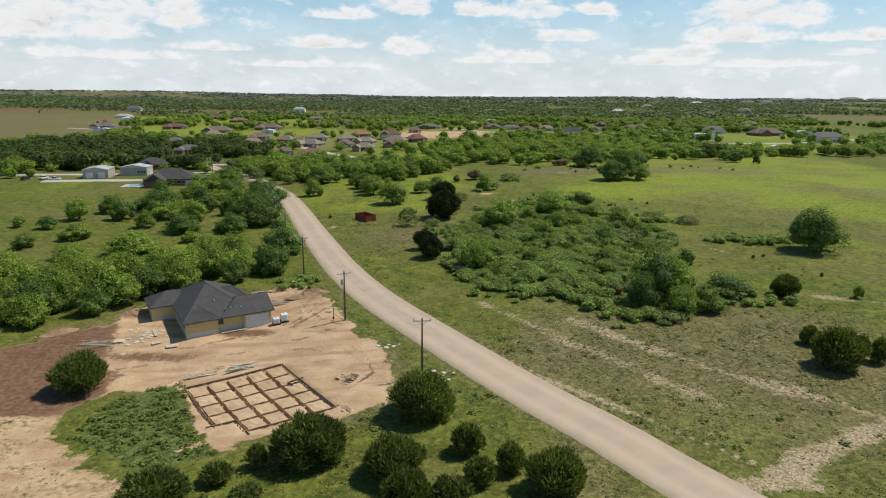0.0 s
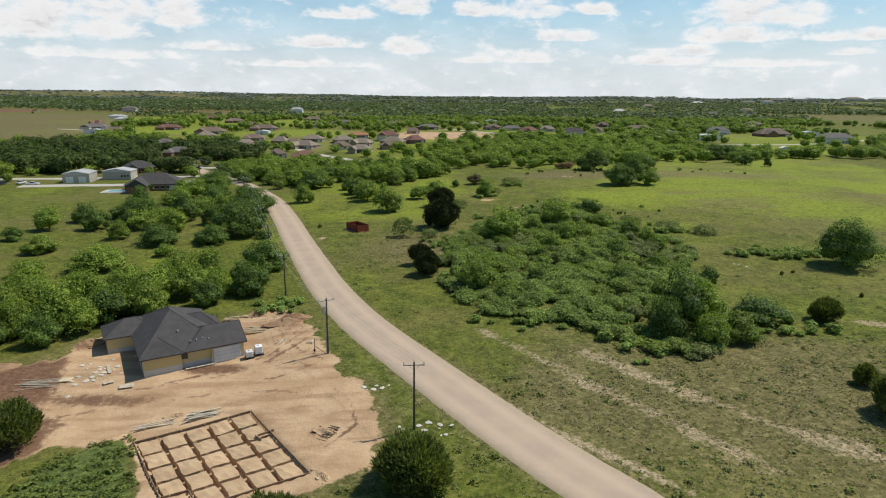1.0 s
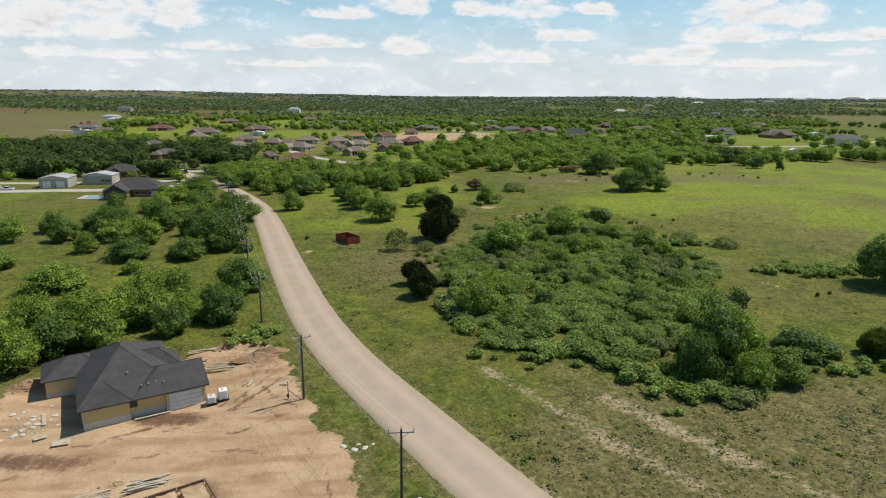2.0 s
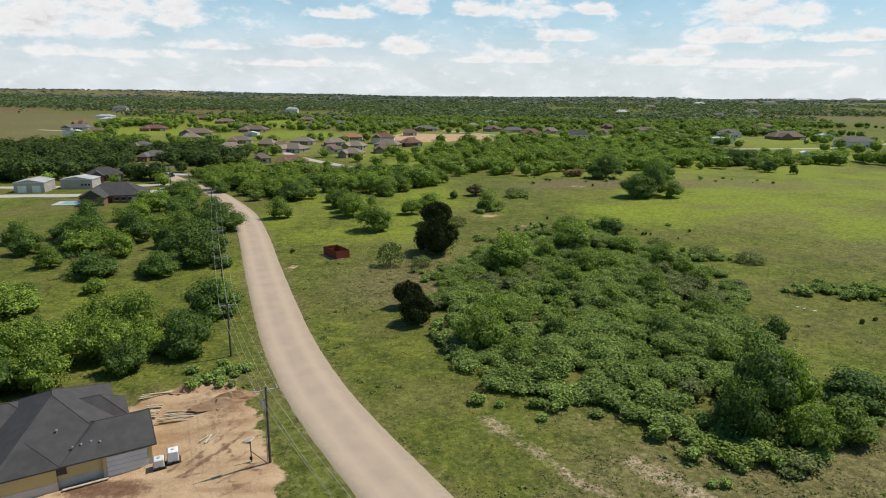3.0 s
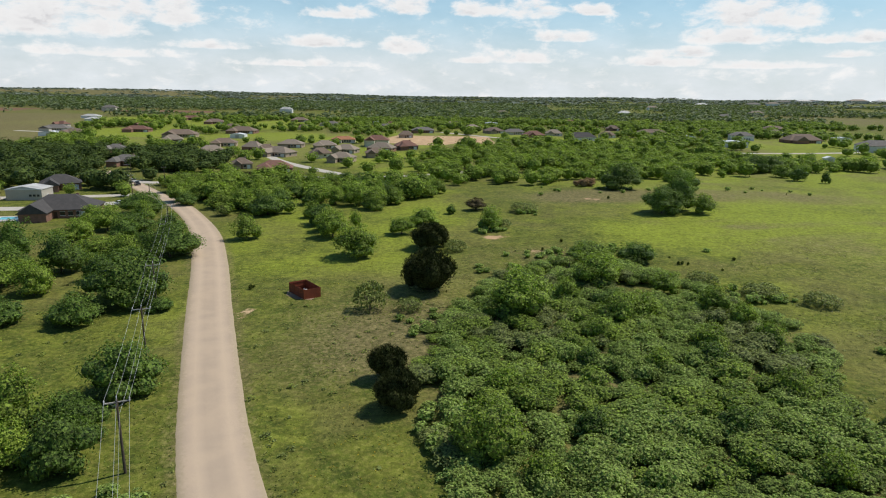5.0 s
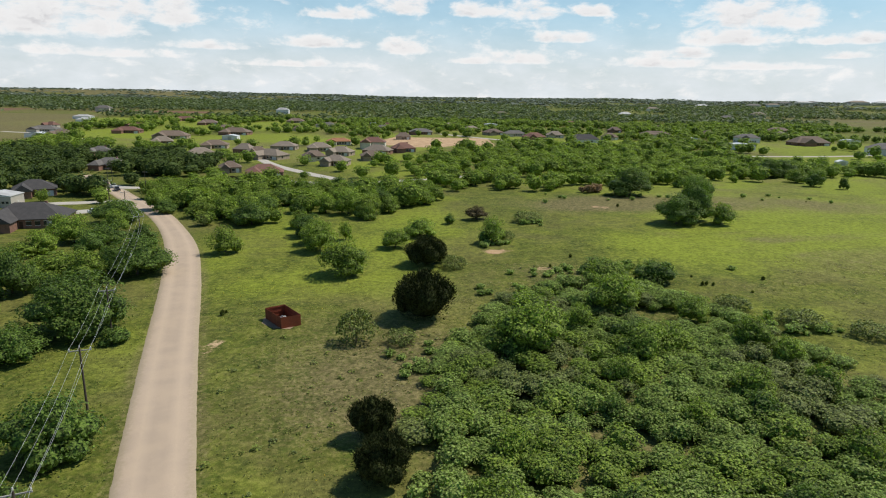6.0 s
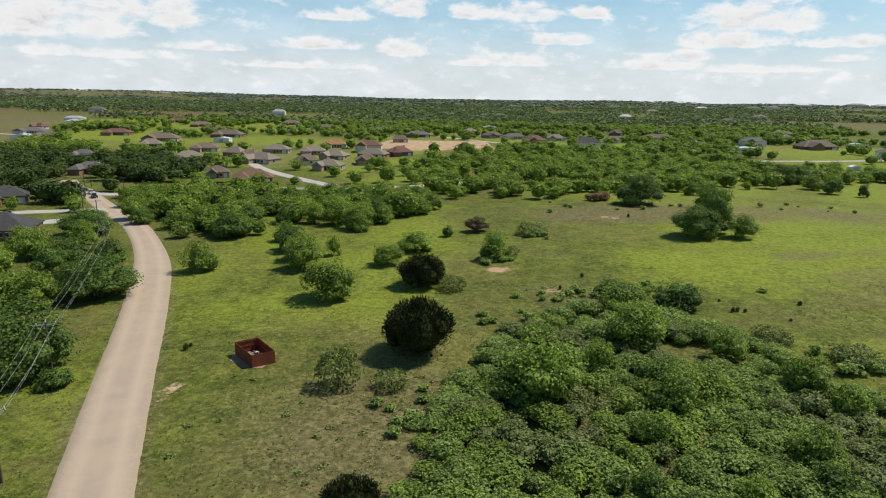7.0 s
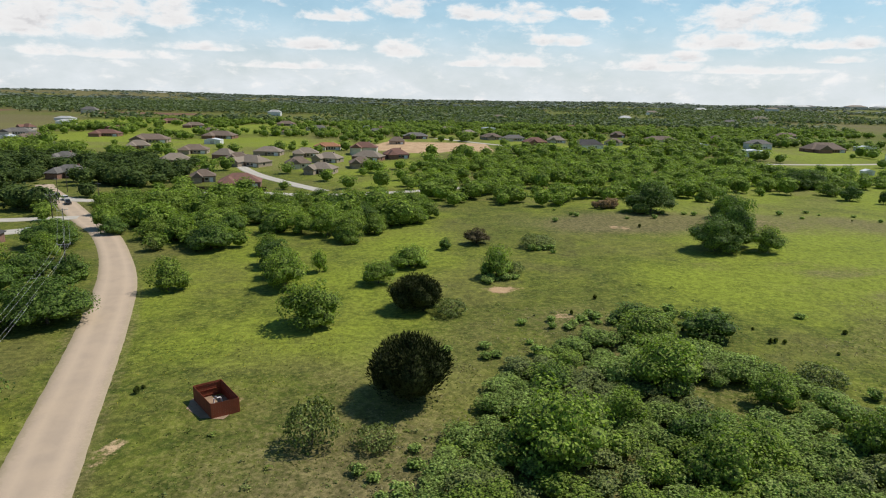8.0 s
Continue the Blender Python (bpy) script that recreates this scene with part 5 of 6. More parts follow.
        rod(bm, (u, v, z - 0.3), (u, v, z + 0.3), 0.09, 0.09, 8)
        rod(bm, (u, v, z + 0.28), (u, v, z + 0.38), 0.16, 0.12, 8)
        part("roof_vent", bm, METAL, t)


new_house()


# ---- footing trenches of the next house ----
def at_footing(s, t, z):
    x, y = F0 + FU * s + FV * t
    return Vector((x, y, float(broad(np.array([x]), np.array([y]))[0]) + z))


footing = thing("footing_excavation", "grid of footing trenches between raised soil pads with plank forms", "excavation")
NU, NV = 5, 5
rf = random.Random(12)
for i in range(NU):
    for j in range(NV):
        if (i, j) == (0, 4):
            continue
        gs, gt = 0.30 / 14.7, 0.28 / 19.6
        s0, s1, t0, t1 = i / NU + gs, (i + 1) / NU - gs, j / NV + gt, (j + 1) / NV - gt
        bm = bmesh.new()
        n = 5
        rim = []
        top = [[None] * n for _ in range(n)]
        for a in range(n):
            for b in range(n):
                ss, tt = s0 + (s1 - s0) * a / (n - 1), t0 + (t1 - t0) * b / (n - 1)
                edge_v = a in (0, n - 1) or b in (0, n - 1)
                top[a][b] = bm.verts.new(at_footing(ss + rf.uniform(-1, 1) * 0.006, tt + rf.uniform(-1, 1) * 0.005, rf.uniform(-0.14, -0.04) if edge_v else rf.uniform(-0.10, 0.03)))
        for a in range(n - 1):
            for b in range(n - 1):
                bm.faces.new((top[a][b], top[a + 1][b], top[a + 1][b + 1], top[a][b + 1]))
        ring = [top[a][0] for a in range(n)] + [top[n - 1][b] for b in range(1, n)] + [top[a][n - 1] for a in range(n - 2, -1, -1)] + [top[0][b] for b in range(n - 2, 0, -1)]
        low = [bm.verts.new(v.co + Vector((0, 0, -0.95))) for v in ring]
        for k in range(len(ring)):
            bm.faces.new((ring[k], low[k], low[(k + 1) % len(ring)], ring[(k + 1) % len(ring)]))
        part("soil_pad", bm, SAND, footing)
for (s0, t0), (s1, t1) in (((-0.02, 0), (0.8, 0)), ((1.01, 0.36), (1.01, 1.0)), ((0.18, 1.01), (1.02, 1.01)), ((0.19, 0.8), (0.19, 1.07)),
                           ((-0.08, 0.79), (0.2, 0.8)), ((-0.01, 0), (-0.01, 0.82)), ((0.8, 0.0), (1.0, 0.0)), ((1.005, 0.0), (1.005, 0.36)), ((0.9, 0.37), (1.05, 0.36)), ((0.88, 0.37), (0.9, 0.44))):
    n = max(2, int(math.hypot((s1 - s0) * 14.7, (t1 - t0) * 19.6) / 2.6))
    for k in range(n):
        a, b = at_footing(s0 + (s1 - s0) * k / n, t0 + (t1 - t0) * k / n, 0.04 + rf.uniform(-0.04, 0.04)), at_footing(s0 + (s1 - s0) * (k + 0.97) / n, t0 + (t1 - t0) * (k + 0.97) / n, 0.04)
        d = b - a
        bm = bmesh.new()
        bmesh.ops.create_cube(bm, size=1, matrix=Matrix.Translation((a + b) / 2) @ d.to_track_quat("X", "Z").to_matrix().to_4x4() @ Matrix.Diagonal((d.length, 0.1, 0.34, 1)))
        part("form_board", bm, FORM_WOOD, footing, "weathered brown plank form")


# ---- loose building material ----
def stack(name, label, category, x, y, turn, n, length, spread, mat, wide=0.14, lift=0.0, seed=1):
    """A loose heap of boards, each a part."""
    r = random.Random(seed)
    t = thing(name, label, category, (x, y, high(x, y) + lift), turn)
    for k in range(n):
        L = length * r.uniform(0.6, 1.1)
        bm = box((L, wide * r.uniform(0.7, 1.5), 0.06), (0, 0, 0))
        bm.transform(pose(r.uniform(-0.4, 0.4) * length * 0.3, r.uniform(-1, 1) * spread, 0.1 + 0.05 * (k % 7), 0, r.uniform(-1.5, 1.5), r.uniform(-14, 14)))
        part("board", bm, mat, t)
    return t


stack("lumber_pile", "loose pile of pale boards beside the trenches", "lumber", -32.6, 95.2, 24, 22, 4.5, 0.8, OLD_LUMBER, seed=2)
stack("lumber_pile", "long pale boards on sandy soil", "lumber", -38.6, 93.2, 16, 6, 5.5, 0.5, OLD_LUMBER, seed=3)
stack("lumber_pile", "heap of sawn framing lumber behind the garage", "lumber", -33.2, 124.0, 8, 16, 5.0, 1.5, LUMBER, seed=4)
stack("lumber_pile", "cut scrap lumber beside the house", "lumber", -37.6, 125.5, 10, 20, 2.0, 1.6, LUMBER, seed=5)
stack("lumber_pile", "long timbers on the clay bank", "lumber", -38.6, 129.6, 22, 5, 5.0, 0.4, LUMBER, seed=6)
stack("lumber_pile", "scattered short boards on clay", "lumber", -28.0, 118.5, 75, 4, 2.4, 1.4, OLD_LUMBER, seed=7)
stack("lumber_pile", "short boards near the utility pole", "lumber", -22.0, 117.3, 70, 4, 1.4, 0.7, OLD_LUMBER, seed=8)
stack("lumber_pile", "thin grey poles on bare soil", "lumber", -60.5, 103.5, 12, 12, 6.0, 1.3, OLD_LUMBER, 0.1, seed=9)
stack("lumber_pile", "broken branches and boards on sandy soil", "lumber", -13.6, 88.0, -25, 16, 1.5, 1.6, POLE_WOOD, 0.07, seed=10)
for x, y, w, d, turn, label in ((-57.4, 105.2, 1.9, 1.4, 10, "yellow plywood sheet lying on soil"), (-47.3, 103.6, 2.0, 1.3, 20, "pale plywood sheet on sandy soil"), (-52.6, 108.8, 3.6, 0.5, -58, "long pale board beside the house"),
                         (-50.5, 104.6, 1.5, 0.8, 35, "small sheet of board on soil")):
    t = thing("board_sheet", label, "board", (x, y, high(x, y) + 0.06), turn)
    part("sheet", box((w, d, 0.05), (0, 0, 0.14), 0.01), LUMBER if "yellow" in label else OLD_LUMBER, t)
    for k in (-1, 1):
        part("bearer", box((0.09, d * 0.9, 0.14), (k * w * 0.35, 0, 0.05)), OLD_LUMBER, t)


def stone_mesh(r, size):
    bm = bmesh.new()
    bmesh.ops.create_icosphere(bm, subdivisions=1, radius=1)
    for v in bm.verts:
        v.co *= r.uniform(0.75, 1.15)
    bm.transform(Matrix.Diagonal((size, size * r.uniform(0.6, 0.9), size * r.uniform(0.14, 0.24), 1)))
    return bm


rs = random.Random(31)
stone_src = [part("stone_slab", stone_mesh(rs, 0.5), STONE) for _ in range(4)]
for k in range(46):
    cx, cy, sx, sy = ((-54.5, 107.0, 2.5, 2.6), (-52, 110, 1.5, 2), (-1.2, 88.6, 2.0, 0.5), (-8.8, 100.5, 1.3, 0.8), (0.8, 87.2, 1.2, 0.8))[k % 5 if k % 3 else 0]
    x, y = rs.gauss(cx, sx), rs.gauss(cy, sy)
    ob = stone_src[k] if k < 4 else copy_thing(stone_src[k % 4], Matrix())
    ob.matrix_basis = Matrix.Translation((x, y, high(x, y) + 0.03)) @ Matrix.Rotation(rs.uniform(0, 6), 4, "Z") @ Matrix.Scale(rs.uniform(0.4, 1.25), 4)
    tagged(ob, "pale limestone slab lying on bare ground", "stone", "loose stones")

# two white totes beside the garage
for x, y, w, hh, label in ((-31.4, 113.2, 1.15, 1.0, "low white plastic water tote on a dark skid"), (-30.1, 114.2, 1.2, 1.35, "tall white plastic water tote in a dark frame")):
    t = thing("water_tote", label, "tank", (x, y, high(x, y)), 24)
    part("tank", box((w, w * 1.05, hh), (0, 0, 0.28 + hh / 2), 0.09), WHITE, t)
    part("skid", box((w * 1.25, w * 1.2, 0.24), (0.05, 0, 0.12), 0.03), RUBBER, t, "dark steel skid")
    bm = bmesh.new()
    rod(bm, (0, 0, 0.27 + hh), (0, 0, 0.37 + hh), 0.2, 0.18, 12)
    part("lid", bm, CONCRETE, t)
    for sx in (-1, 1):
        for sy in (-1, 1):
            part("frame_post", box((0.05, 0.05, hh), (sx * (w / 2 + 0.03), sy * (w * 0.525 + 0.03), 0.24 + hh / 2)), METAL, t)
    bm = bmesh.new()
    rod(bm, (0, -w * 0.53, 0.4), (0, -w * 0.53 - 0.16, 0.4), 0.06, 0.06, 8)
    part("valve", bm, RUBBER, t)


# ---- red enclosure ----
def enclosure():
    """Board fence round a patch of gravel, open at the top."""
    c = np.array([(-29.1, 207.7), (-26.0, 209.9), (-21.8, 204.4), (-24.9, 202.5)])
    x0, y0 = c.mean(0)
    z0 = high(x0, y0)
    t = thing("board_enclosure", "red-brown stained board enclosure open at the top on grass", "enclosure", (x0, y0, z0))
    r = random.Random(3)
    for k in range(4):
        a, b = c[k] - (x0, y0), c[(k + 1) % 4] - (x0, y0)
        L = float(np.linalg.norm(b - a))
        n = int(L / 0.3)
        d = (b - a) / L
        turn = math.degrees(math.atan2(d[1], d[0]))
        for i in range(n):
            p = a + d * (i + 0.5) * L / n
            bm = box((L / n - 0.012, 0.035, 2.25 + r.uniform(-0.02, 0.02)), (0, 0, 1.05))
            bm.transform(pose(p[0], p[1], 0, 0, 0, turn))
            part("board", bm, FENCE_RED, t)
        nrm = np.array([-d[1], d[0]])
        if nrm @ (-(a + b)) < 0:
            nrm = -nrm
        for z in (0.35, 1.1, 1.95):
            q = (a + b) / 2 + nrm * 0.06
            bm = box((L - 0.1, 0.05, 0.1), (0, 0, z))
            bm.transform(pose(q[0], q[1], 0, 0, 0, turn))
            part("rail", bm, FENCE_RED, t)
        q = a * 0.985
        part("post", box((0.12, 0.12, 2.3), (q[0] * 0.98, q[1] * 0.98, 1.05)), FENCE_RED, t)
    g = thing("gravel_pad", "bare gravel pad under the enclosure", "ground", (x0, y0, z0), 0, kind="structure")
    bm = bmesh.new()
    ring = []
    for k in range(20):
        ang = k / 20 * 6.283
        rr = 4.0 + r.uniform(-0.5, 0.4)
        u, v = rr * math.cos(ang) * 1.02, rr * math.sin(ang) * 0.72
        ca, sa = math.cos(radians(-53)), math.sin(radians(-53))
        px, py = u * ca - v * sa - 0.5, u * sa + v * ca - 0.3
        ring.append(bm.verts.new((px, py, high(px + x0, py + y0) - z0 + 0.05)))
    bm.faces.new(ring)
    bmesh.ops.triangulate(bm, faces=bm.faces)
    part("gravel", bm, STONE_PAD, g)
    # pump inside
    p = thing("pipe_pump", "white pipe fitting inside the enclosure", "pump", (x0 - 0.5, y0 + 0.4, z0), 40)
    bm = bmesh.new()
    rod(bm, (0, 0, 0), (0, 0, 0.9), 0.1, 0.1, 8)
    rod(bm, (0, 0, 0.85), (0.9, 0, 0.85), 0.1, 0.1, 8)
    rod(bm, (0.9, 0, 0.85), (1.2, 0, 0.05), 0.1, 0.1, 8)
    part("pipe", bm, WHITE, p)
    bm = bmesh.new()
    rod(bm, (0.3, 0, 0.85), (0.3, 0, 1.15), 0.16, 0.16, 10)
    part("valve", bm, METAL, p)


STONE_PAD = plain("trodden gravel", (0.34, 0.235, 0.155), (0.26, 0.18, 0.12), rough=0.95, scale=2, relief=0.6)
enclosure()


# ---- utility poles and wires ----
POLES = [(-2.8, 88.0, 9.2), (-18.1, 112.6, 9.6), (-32.3, 142.4, 9.1), (-43.9, 173.4, 9.0), (-53.5, 199.2, 9.0), (-67.5, 238.3, 9.0), (-78.0, 264.2, 9.0), (-101.8, 305.4, 9.0), (-121, 332, 9.0)]


def pole_turn(k):
    a, b = POLES[max(k - 1, 0)], POLES[min(k + 1, len(POLES) - 1)]
    return math.atan2(b[1] - a[1], b[0] - a[0]) - math.pi / 2


ends = []
for k, (x, y, h) in enumerate(POLES):
    z, turn = high(x, y), pole_turn(k)
    if k == 0:
        turn += radians(-28)
    t = thing("utility_pole", "weathered wooden utility pole with pale crossarm and insulators", "utility pole", (x, y, z), math.degrees(turn), "utility poles")
    bm = bmesh.new()
    rod(bm, (0, 0, -0.5), (0, 0, h), 0.17, 0.11, 10)
    part("pole", bm, POLE_WOOD, t)
    arm = part("crossarm", box((2.7, 0.12, 0.14), (0, 0.14, h - 0.45), 0.015), ARM_WOOD, t, "pale timber crossarm")
    for sx in (-1, 1):
        bm = bmesh.new()
        rod(bm, (0, 0.15, h - 1.15), (sx * 0.75, 0.15, h - 0.5), 0.025, 0.025, 5)
        part("brace", bm, METAL, t)
    for px, pz in ((-1.25, h - 0.38), (1.25, h - 0.38), (0.0, h)):
        bm = bmesh.new()
        rod(bm, (px, 0.14 if px else 0, pz), (px, 0.14 if px else 0, pz + 0.18), 0.03, 0.03, 6)
        rod(bm, (px, 0.14 if px else 0, pz + 0.14), (px, 0.14 if px else 0, pz + 0.34), 0.085, 0.06, 8)
        part("insulator", bm, CERAMIC, arm, "pale ceramic insulator")
    c, s_ = math.cos(turn), math.sin(turn)
    tips = [Vector((x + px * c - 0.14 * s_, y + px * s_ + 0.14 * c, z + pz)) for px, pz in ((-1.25, h - 0.06), (0.02, h + 0.32), (1.25, h - 0.06), (0.1, h - 1.9))]
    ends.append(tips)
    if k == 1:
        bm = bmesh.new()
        rod(bm, (-0.42, 0.1, h - 2.6), (-0.42, 0.1, h - 1.6), 0.26, 0.26, 12)
        part("transformer", bm, METAL, t, "grey pole transformer")
        bm = bmesh.new()
        rod(bm, (-0.25, 0, 0), (-0.25, 0, h - 1.4), 0.06, 0.06, 6)
        part("conduit", bm, ARM_WOOD, t)
for k in range(len(POLES) - 1):
    for q in range(4):
        a, b = ends[k][q], ends[k + 1][q]
        cv = bpy.data.curves.new("power_line", "CURVE")
        cv.dimensions, cv.bevel_depth, cv.bevel_resolution = "3D", 0.014, 0
        sp = cv.splines.new("POLY")
        sp.points.add(12)
        for i in range(13):
            f = i / 12
            p = a.lerp(b, f) - Vector((0, 0, (0.5 if q < 3 else 0.7) * 4 * f * (1 - f)))
            sp.points[i].co = (*p, 1)
        cv.materials.append(WIRE)
        tagged(new("power_line", cv), "slack aluminium power line between utility poles", "cable", "power lines")
# braced service post near the second pole
t = thing("meter_post", "slim braced meter post beside the utility pole", "post", (-20.4, 113.0, high(-20.4, 113.0)))
bm = bmesh.new()
rod(bm, (0, 0, -0.3), (0, 0, 2.6), 0.07, 0.06, 8)
part("post", bm, POLE_WOOD, t)
bm = bmesh.new()
rod(bm, (0.05, 0, 1.3), (1.9, -0.4, 0.1), 0.05, 0.05, 6)
part("brace", bm, POLE_WOOD, t)
part("meter_box", box((0.3, 0.16, 0.4), (0, -0.12, 0.5), 0.02), RUBBER, t)
# street poles by the village
for x, y in ((-138, 365), (-150, 392), (-118, 356)):
    t = thing("street_pole", "tall thin wooden street pole", "utility pole", (x, y, high(x, y)), 0, "street poles")
    bm = bmesh.new()
    rod(bm, (0, 0, -0.3), (0, 0, 9.5), 0.15, 0.1, 8)
    part("pole", bm, POLE_WOOD, t)
    part("crossarm", box((2.0, 0.1, 0.12), (0, 0.1, 9.0)), ARM_WOOD, t)


# ---- yard, pool, vehicles ----
t = thing("swimming_pool", "turquoise swimming pool with pale paved surround", "pool", (-137.5, 283.5, high(-137.5, 283.5)), 10)
part("paving", box((13, 9, 0.5), (0, 0, 0.0)), CONCRETE, t)
part("water", box((8.5, 4.6, 0.1), (0, 0, 0.23)), POOL, t)
for sx, w, d, px, py in ((1, 9.1, 0.3, 0, 2.45), (2, 9.1, 0.3, 0, -2.45), (3, 0.3, 4.6, 4.4, 0), (4, 0.3, 4.6, -4.4, 0)):
    part("coping", box((w, d, 0.14), (px, py, 0.31)), STONE, t)


def vehicle(x, y, turn, paint, label, category, pickup=False):
    t = thing("car" if not pickup else "pickup_truck", label, category, (x, y, high(x, y) + 0.05), turn)
    L = 5.4 if pickup else 4.6
    part("body", box((L, 1.85, 0.72), (0, 0, 0.72), 0.12), paint, t)
    cab = box((L * 0.36 if pickup else L * 0.55, 1.6, 0.62), (0.2 if pickup else -0.15, 0, 1.36), 0.16)
    part("cabin", cab, GLASS, t)
    part("cabin_roof", box((L * 0.28 if pickup else L * 0.42, 1.45, 0.06), (0.2 if pickup else -0.15, 0, 1.68), 0.02), paint, t)
    for sx in (-1, 1):
        for sy in (-1, 1):
            bm = bmesh.new()
            rod(bm, (sx * L * 0.31, sy * 0.75, 0.34), (sx * L * 0.31, sy * 0.97, 0.34), 0.34, 0.34, 12)
            wheel = part("wheel", bm, RUBBER, t)
            bm = bmesh.new()
            rod(bm, (sx * L * 0.31, sy * 0.95, 0.34), (sx * L * 0.31, sy * 0.985, 0.34), 0.2, 0.2, 10)
            part("rim", bm, METAL, wheel)
    return t


vehicle(-146, 378, 128, PAINT_DARK, "dark parked car on the street", "car")
vehicle(-139.5, 372, 128, PAINT_WHITE, "pale parked car on the street", "car")
vehicle(-133.5, 363, 126, PAINT_DARK, "dark parked pickup truck on the street", "pickup", True)
vehicle(-155, 386, 40, PAINT_DARK, "dark parked car in a driveway", "car")
vehicle(-185, 300, 10, PAINT_WHITE, "white parked pickup truck in the yard", "pickup", True)
vehicle(-192, 303, 80, PAINT_WHITE, "white parked car in the yard", "car")
vehicle(-199, 300, 85, PAINT_DARK, "dark parked car in the yard", "car")
vehicle(-116, 312, 30, PAINT_WHITE, "white parked car near the dark-roofed house", "car")
# dark garden fence round the red-roofed house
t = thing("garden_fence", "dark brown board fence round a garden", "fence", (-88, 404, high(-88, 404)), 6)
for k in range(36):
    part("board", box((0.95, 0.05, 1.8), (-18 + k * 1.0, 0, 0.85)), FENCE_BROWN, t)
for k in range(14):
    part("board", box((0.05, 0.95, 1.8), (-18.5, 0.5 + k * 1.0, 0.85)), FENCE_BROWN, t)

# brown dead brush at the edge of the wood
dead_spots = [(67 + r8.normal(0, 3), 357 + r8.normal(0, 2), r8.uniform(3, 5), r8.uniform(2.5, 4)) for _ in range(10)]
joined("dead_brush", scatter(shrub_forms(9, 120, 0.2), dead_spots, r8), DEAD, "brown dead brush at the edge of the wood", "shrubs")
# clods on the clay bank and rough weeds on the green patch
weed_spots = []
for _ in range(520):
    x, y = r8.uniform(-50, -27), r8.uniform(65, 93)
    if inside(np.array([x]), np.array([y]), GREEN_PATCH)[0] > -0.6:
        w = r8.uniform(0.7, 1.5)
        weed_spots.append((x, y, w, w * r8.uniform(0.3, 0.55)))
joined("weeds", scatter(shrub_forms(10, 26, 0.34, core=0), weed_spots, r8), LEAF_WEED, "low green weeds on the graded lot", "weeds")


# rough weeds over the slope, the verge and the rough grass
rough = []
for x0, x1, y0, y1, n in ((8, 78, 66, 126, 620), (-34, 20, 50, 84, 330), (-30, 12, 128, 200, 260), (40, 110, 128, 205, 160), (-130, -48, 150, 260, 260), (0, 60, 236, 262, 50)):
    for _ in range(n):
        x, y = r8.uniform(x0, x1), r8.uniform(y0, y1)
        px, py = np.array([x]), np.array([y])
        if fbm(px, py, 11, 33)[0] < 0.44 or path_distance(px, py, ROAD)[0][0] < HALF + 1.6 or inside(px, py, DIRT)[0] > -1 or inside(px, py, THICKET)[0] > 0:
            continue
        w = r8.uniform(0.5, 1.5)
        rough.append((x, y, w, w * r8.uniform(0.3, 0.55)))
joined("weeds", scatter(shrub_forms(14, 16, 0.36, core=0), rough[::2], r8), LEAF_WEED, "low green weeds scattered in rough grass", "weeds")
joined("weeds", scatter(shrub_forms(15, 16, 0.34, core=0), rough[1::2], r8), LEAF_GREY, "low grey-green weeds scattered in rough grass", "weeds")


# ---- grass ----
def tufts(name, n, region, chance, mat, label, size, seed):
    """Blades of grass, two crossed leaves a tuft, where the ground lets them grow."""
    r = np.random.RandomState(seed)
    x, y = r.uniform(region[0], region[1], n), r.uniform(region[2], region[3], n)
    keep = r.rand(n) < chance(x, y)
    x, y = x[keep], y[keep]
    rr, _ = path_distance(x, y, ROAD)
    ok = rr > HALF + 1.0
    x, y = x[ok], y[ok]
    z = land(x, y)
    p = np.repeat(np.column_stack([x, y, z + size * 0.25]), 2, 0)
    nrm = r.normal(0, 1, p.shape) * np.array([1, 1, 0.45]) + np.array([0, 0, 2.2])
    v, f = leaves(p + r.normal(0, size * 0.3, p.shape) * np.array([1, 1, 0.1]), nrm, size, size * 0.5, r, 0.2, 1.2)
    return tagged(mesh_object(name, v, f, mat), label, "grass", kind="stuff")


def grassy(x, y):
    soil, sward = soil_masks(x, y)
    return np.clip(1 - soil[:, 0] * 1.3 - soil[:, 2] * 0.7, 0, 1) * (0.25 + 0.75 * smooth(fbm(x, y, 5, 17), 0.4, 0.7))


def dryish(x, y):
    soil, sward = soil_masks(x, y)
    return np.clip(sward[:, 0] * 1.5 - 0.1, 0, 1) * (1 - soil[:, 0]) * smooth(fbm(x, y, 4, 19), 0.4, 0.7)


tufts("meadow_grass", 40000, (-60, 90, 50, 230), grassy, GRASS_TUFT, "tufted green meadow grass", 0.30, 301)
tufts("dry_grass", 60000, (-5, 110, 55, 250), dryish, DRY_TUFT, "dry straw-coloured grass tufts", 0.34, 302)

def flowery(x, y):
    return np.exp(-((x - 6) ** 2 / 30 + (y - 130) ** 2 / 20)) * 0.8 + 0.4 * np.exp(-((x + 6) ** 2 / 60 + (y - 146) ** 2 / 60)) + 0.12 * np.exp(-((x + 30) ** 2 / 300 + (y - 235) ** 2 / 600))


tufts("wildflowers", 9000, (-50, 20, 120, 250), flowery, FLOWER, "yellow wildflowers in the meadow grass", 0.26, 303)

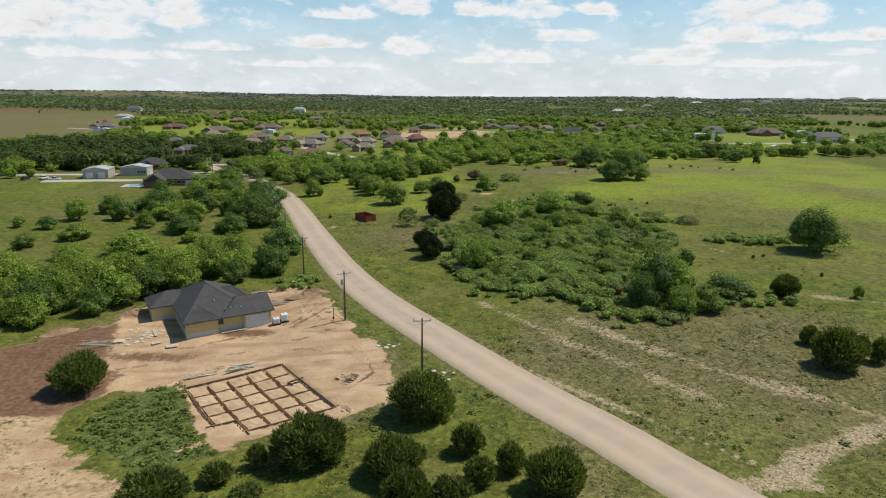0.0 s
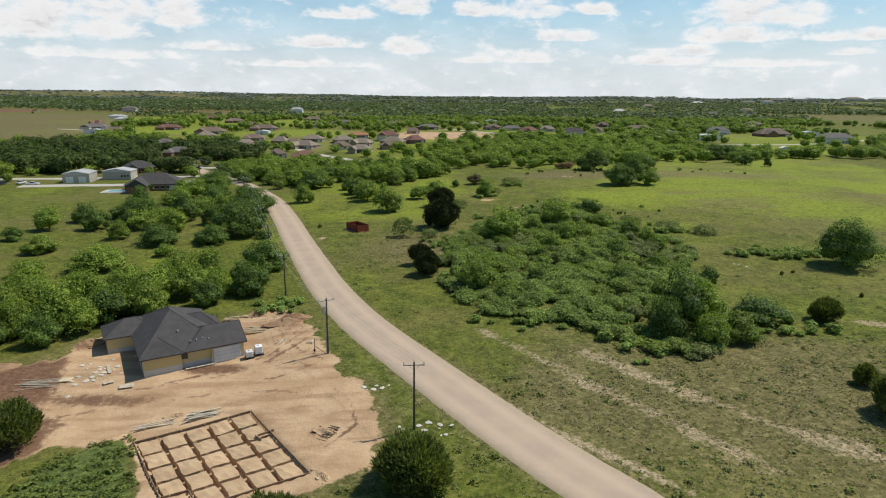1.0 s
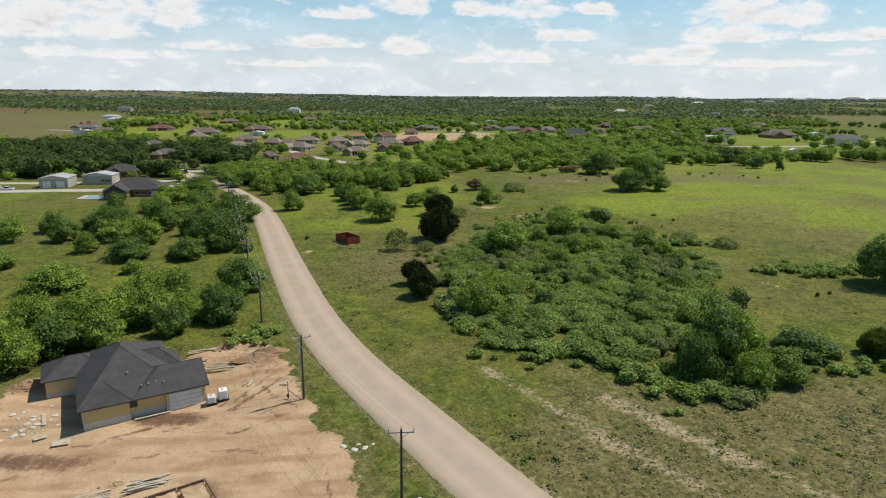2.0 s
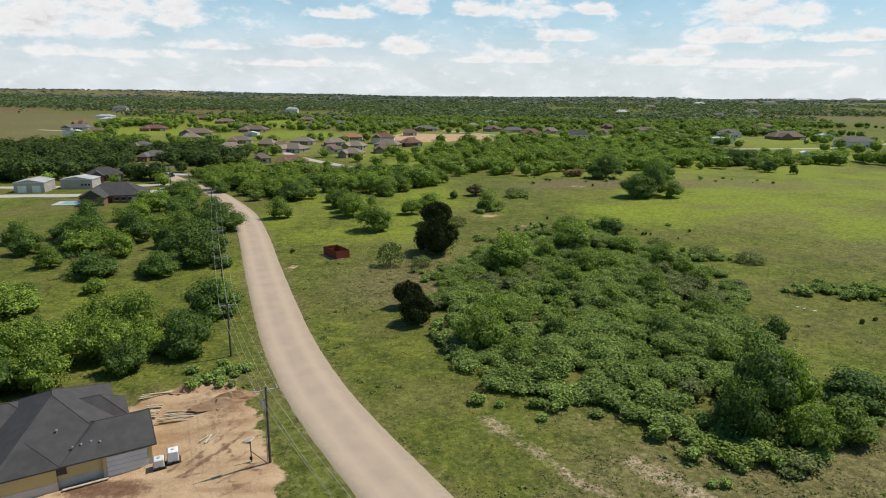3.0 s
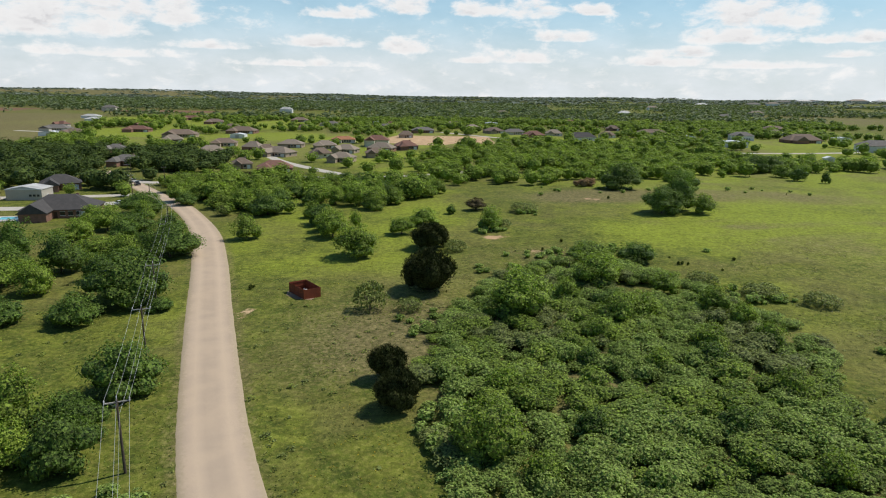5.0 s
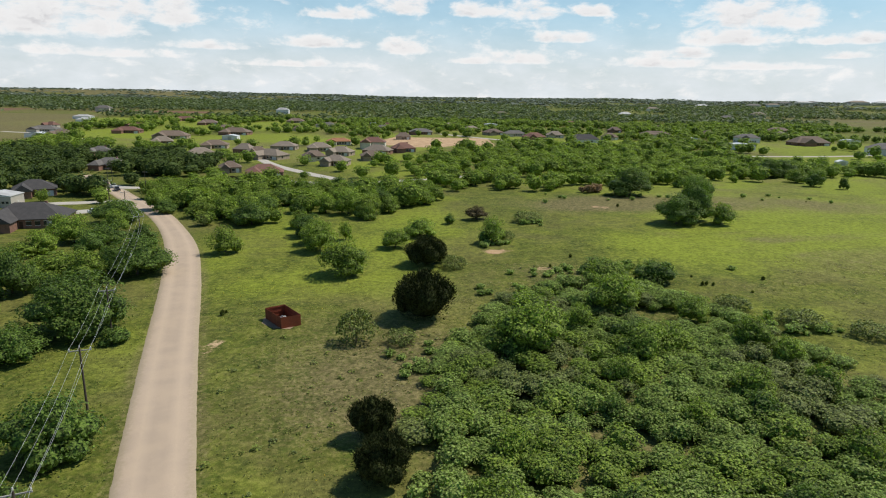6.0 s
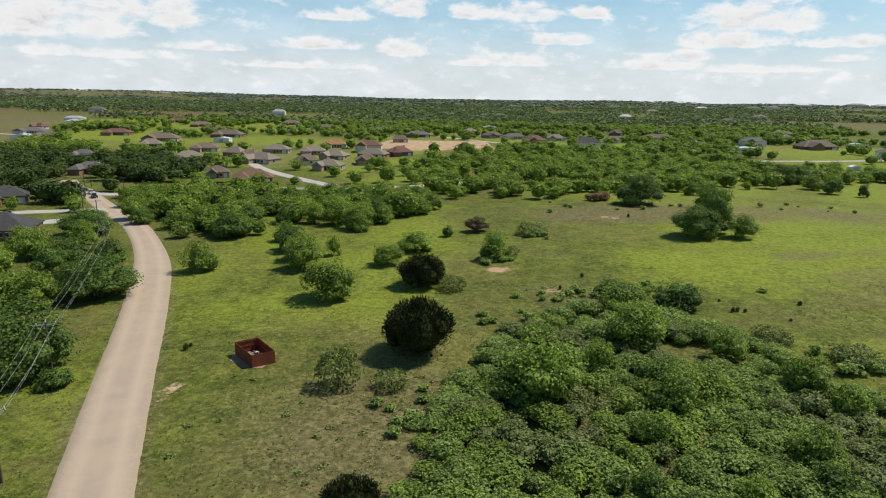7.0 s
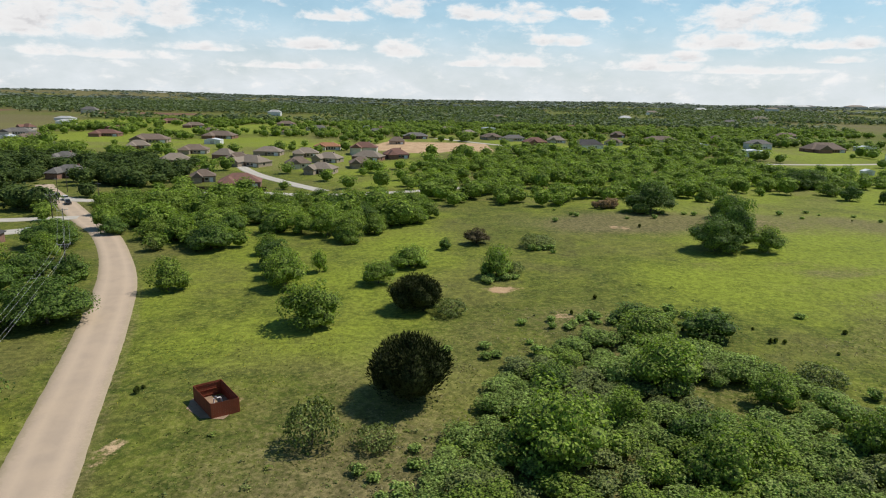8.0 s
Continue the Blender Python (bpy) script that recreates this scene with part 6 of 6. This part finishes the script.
# seedling cedars dotted over the meadow, and pale slabs left in the field
rq = np.random.RandomState(77)
for cx, cy, sx, sy, n in ((66, 228, 8, 5, 9), (34, 252, 4, 5, 2), (-37, 212, 1, 1, 2), (80, 335, 25, 8, 5), (88, 160, 12, 12, 4)):
    for _ in range(n):
        w = rq.uniform(0.5, 1.0)
        small_juniper.plant(cx + rq.normal(0, sx), cy + rq.normal(0, sy), w, w * rq.uniform(0.8, 1.3))
for k, (x, y, w) in enumerate(((74.2, 166.0, 1.7), (75.6, 164.6, 1.2), (73.4, 167.0, 0.9))):
    ob = copy_thing(stone_src[k], Matrix.Translation((x, y, high(x, y) + 0.06)) @ Matrix.Rotation(k * 1.3, 4, "Z") @ Matrix.Scale(w, 4))
    tagged(ob, "white slab lying in the meadow", "stone", "loose stones")


# ---- heaps of turned soil ----
def soil_heap(x, y, w, d, h, turn, seed, label, mat=CLAY):
    """A low uneven mound with clods at its foot."""
    r = random.Random(seed)
    t = thing("soil_heap", label, "soil heap", (x, y, high(x, y) - 0.1), turn, "soil heaps")
    bm = bmesh.new()
    n, m = 20, 7
    rings = [[bm.verts.new((math.cos(k / n * 6.2832) * w / 2 * q * r.uniform(0.88, 1.1), math.sin(k / n * 6.2832) * d / 2 * q * r.uniform(0.88, 1.1),
                            h * (0.5 + 0.5 * math.cos(min(q, 1.0) * math.pi)) * r.uniform(0.75, 1.2))) for k in range(n)] for q in [(j + 1) / m for j in range(m)]]
    top = bm.verts.new((0, 0, h))
    for k in range(n):
        bm.faces.new((top, rings[0][k], rings[0][(k + 1) % n]))
        for j in range(m - 1):
            bm.faces.new((rings[j][k], rings[j + 1][k], rings[j + 1][(k + 1) % n], rings[j][(k + 1) % n]))
    part("mound", bm, mat, t)
    for _ in range(9):
        a = r.uniform(0, 6.28)
        bm = stone_mesh(r, r.uniform(0.15, 0.35))
        bm.transform(Matrix.Translation((math.cos(a) * w * 0.5, math.sin(a) * d * 0.5, 0.12)))
        part("clod", bm, mat, t)
    return t


soil_heap(-13.8, 88.6, 4.6, 2.2, 0.5, -25, 1, "low heap of turned sandy soil", SAND)
soil_heap(-27.5, 127.6, 11, 3.6, 1.4, 30, 2, "long bank of red clay below the grass")
soil_heap(-34.6, 131.4, 6, 3.0, 1.1, 20, 3, "bank of red clay with weeds")
soil_heap(-60.5, 117.6, 7, 3.4, 1.1, 35, 4, "heap of dark red soil near the trees")
soil_heap(-69.5, 108.0, 8, 3.0, 0.8, 40, 5, "low heap of red soil beside the grove")
soil_heap(-36.2, 95.8, 4, 1.8, 0.45, 20, 6, "low ridge of sandy soil beside the boards", SAND)
soil_heap(-12.5, 78.4, 5, 1.6, 0.4, -52, 7, "low ridge of sandy soil at the edge", SAND)
soil_heap(-30.8, 71.4, 5, 1.5, 0.4, 30, 8, "low ridge of sandy soil at the edge", SAND)
soil_heap(-42.4, 90.4, 5, 1.8, 0.45, 40, 9, "low ridge of sandy soil beside weeds", SAND)
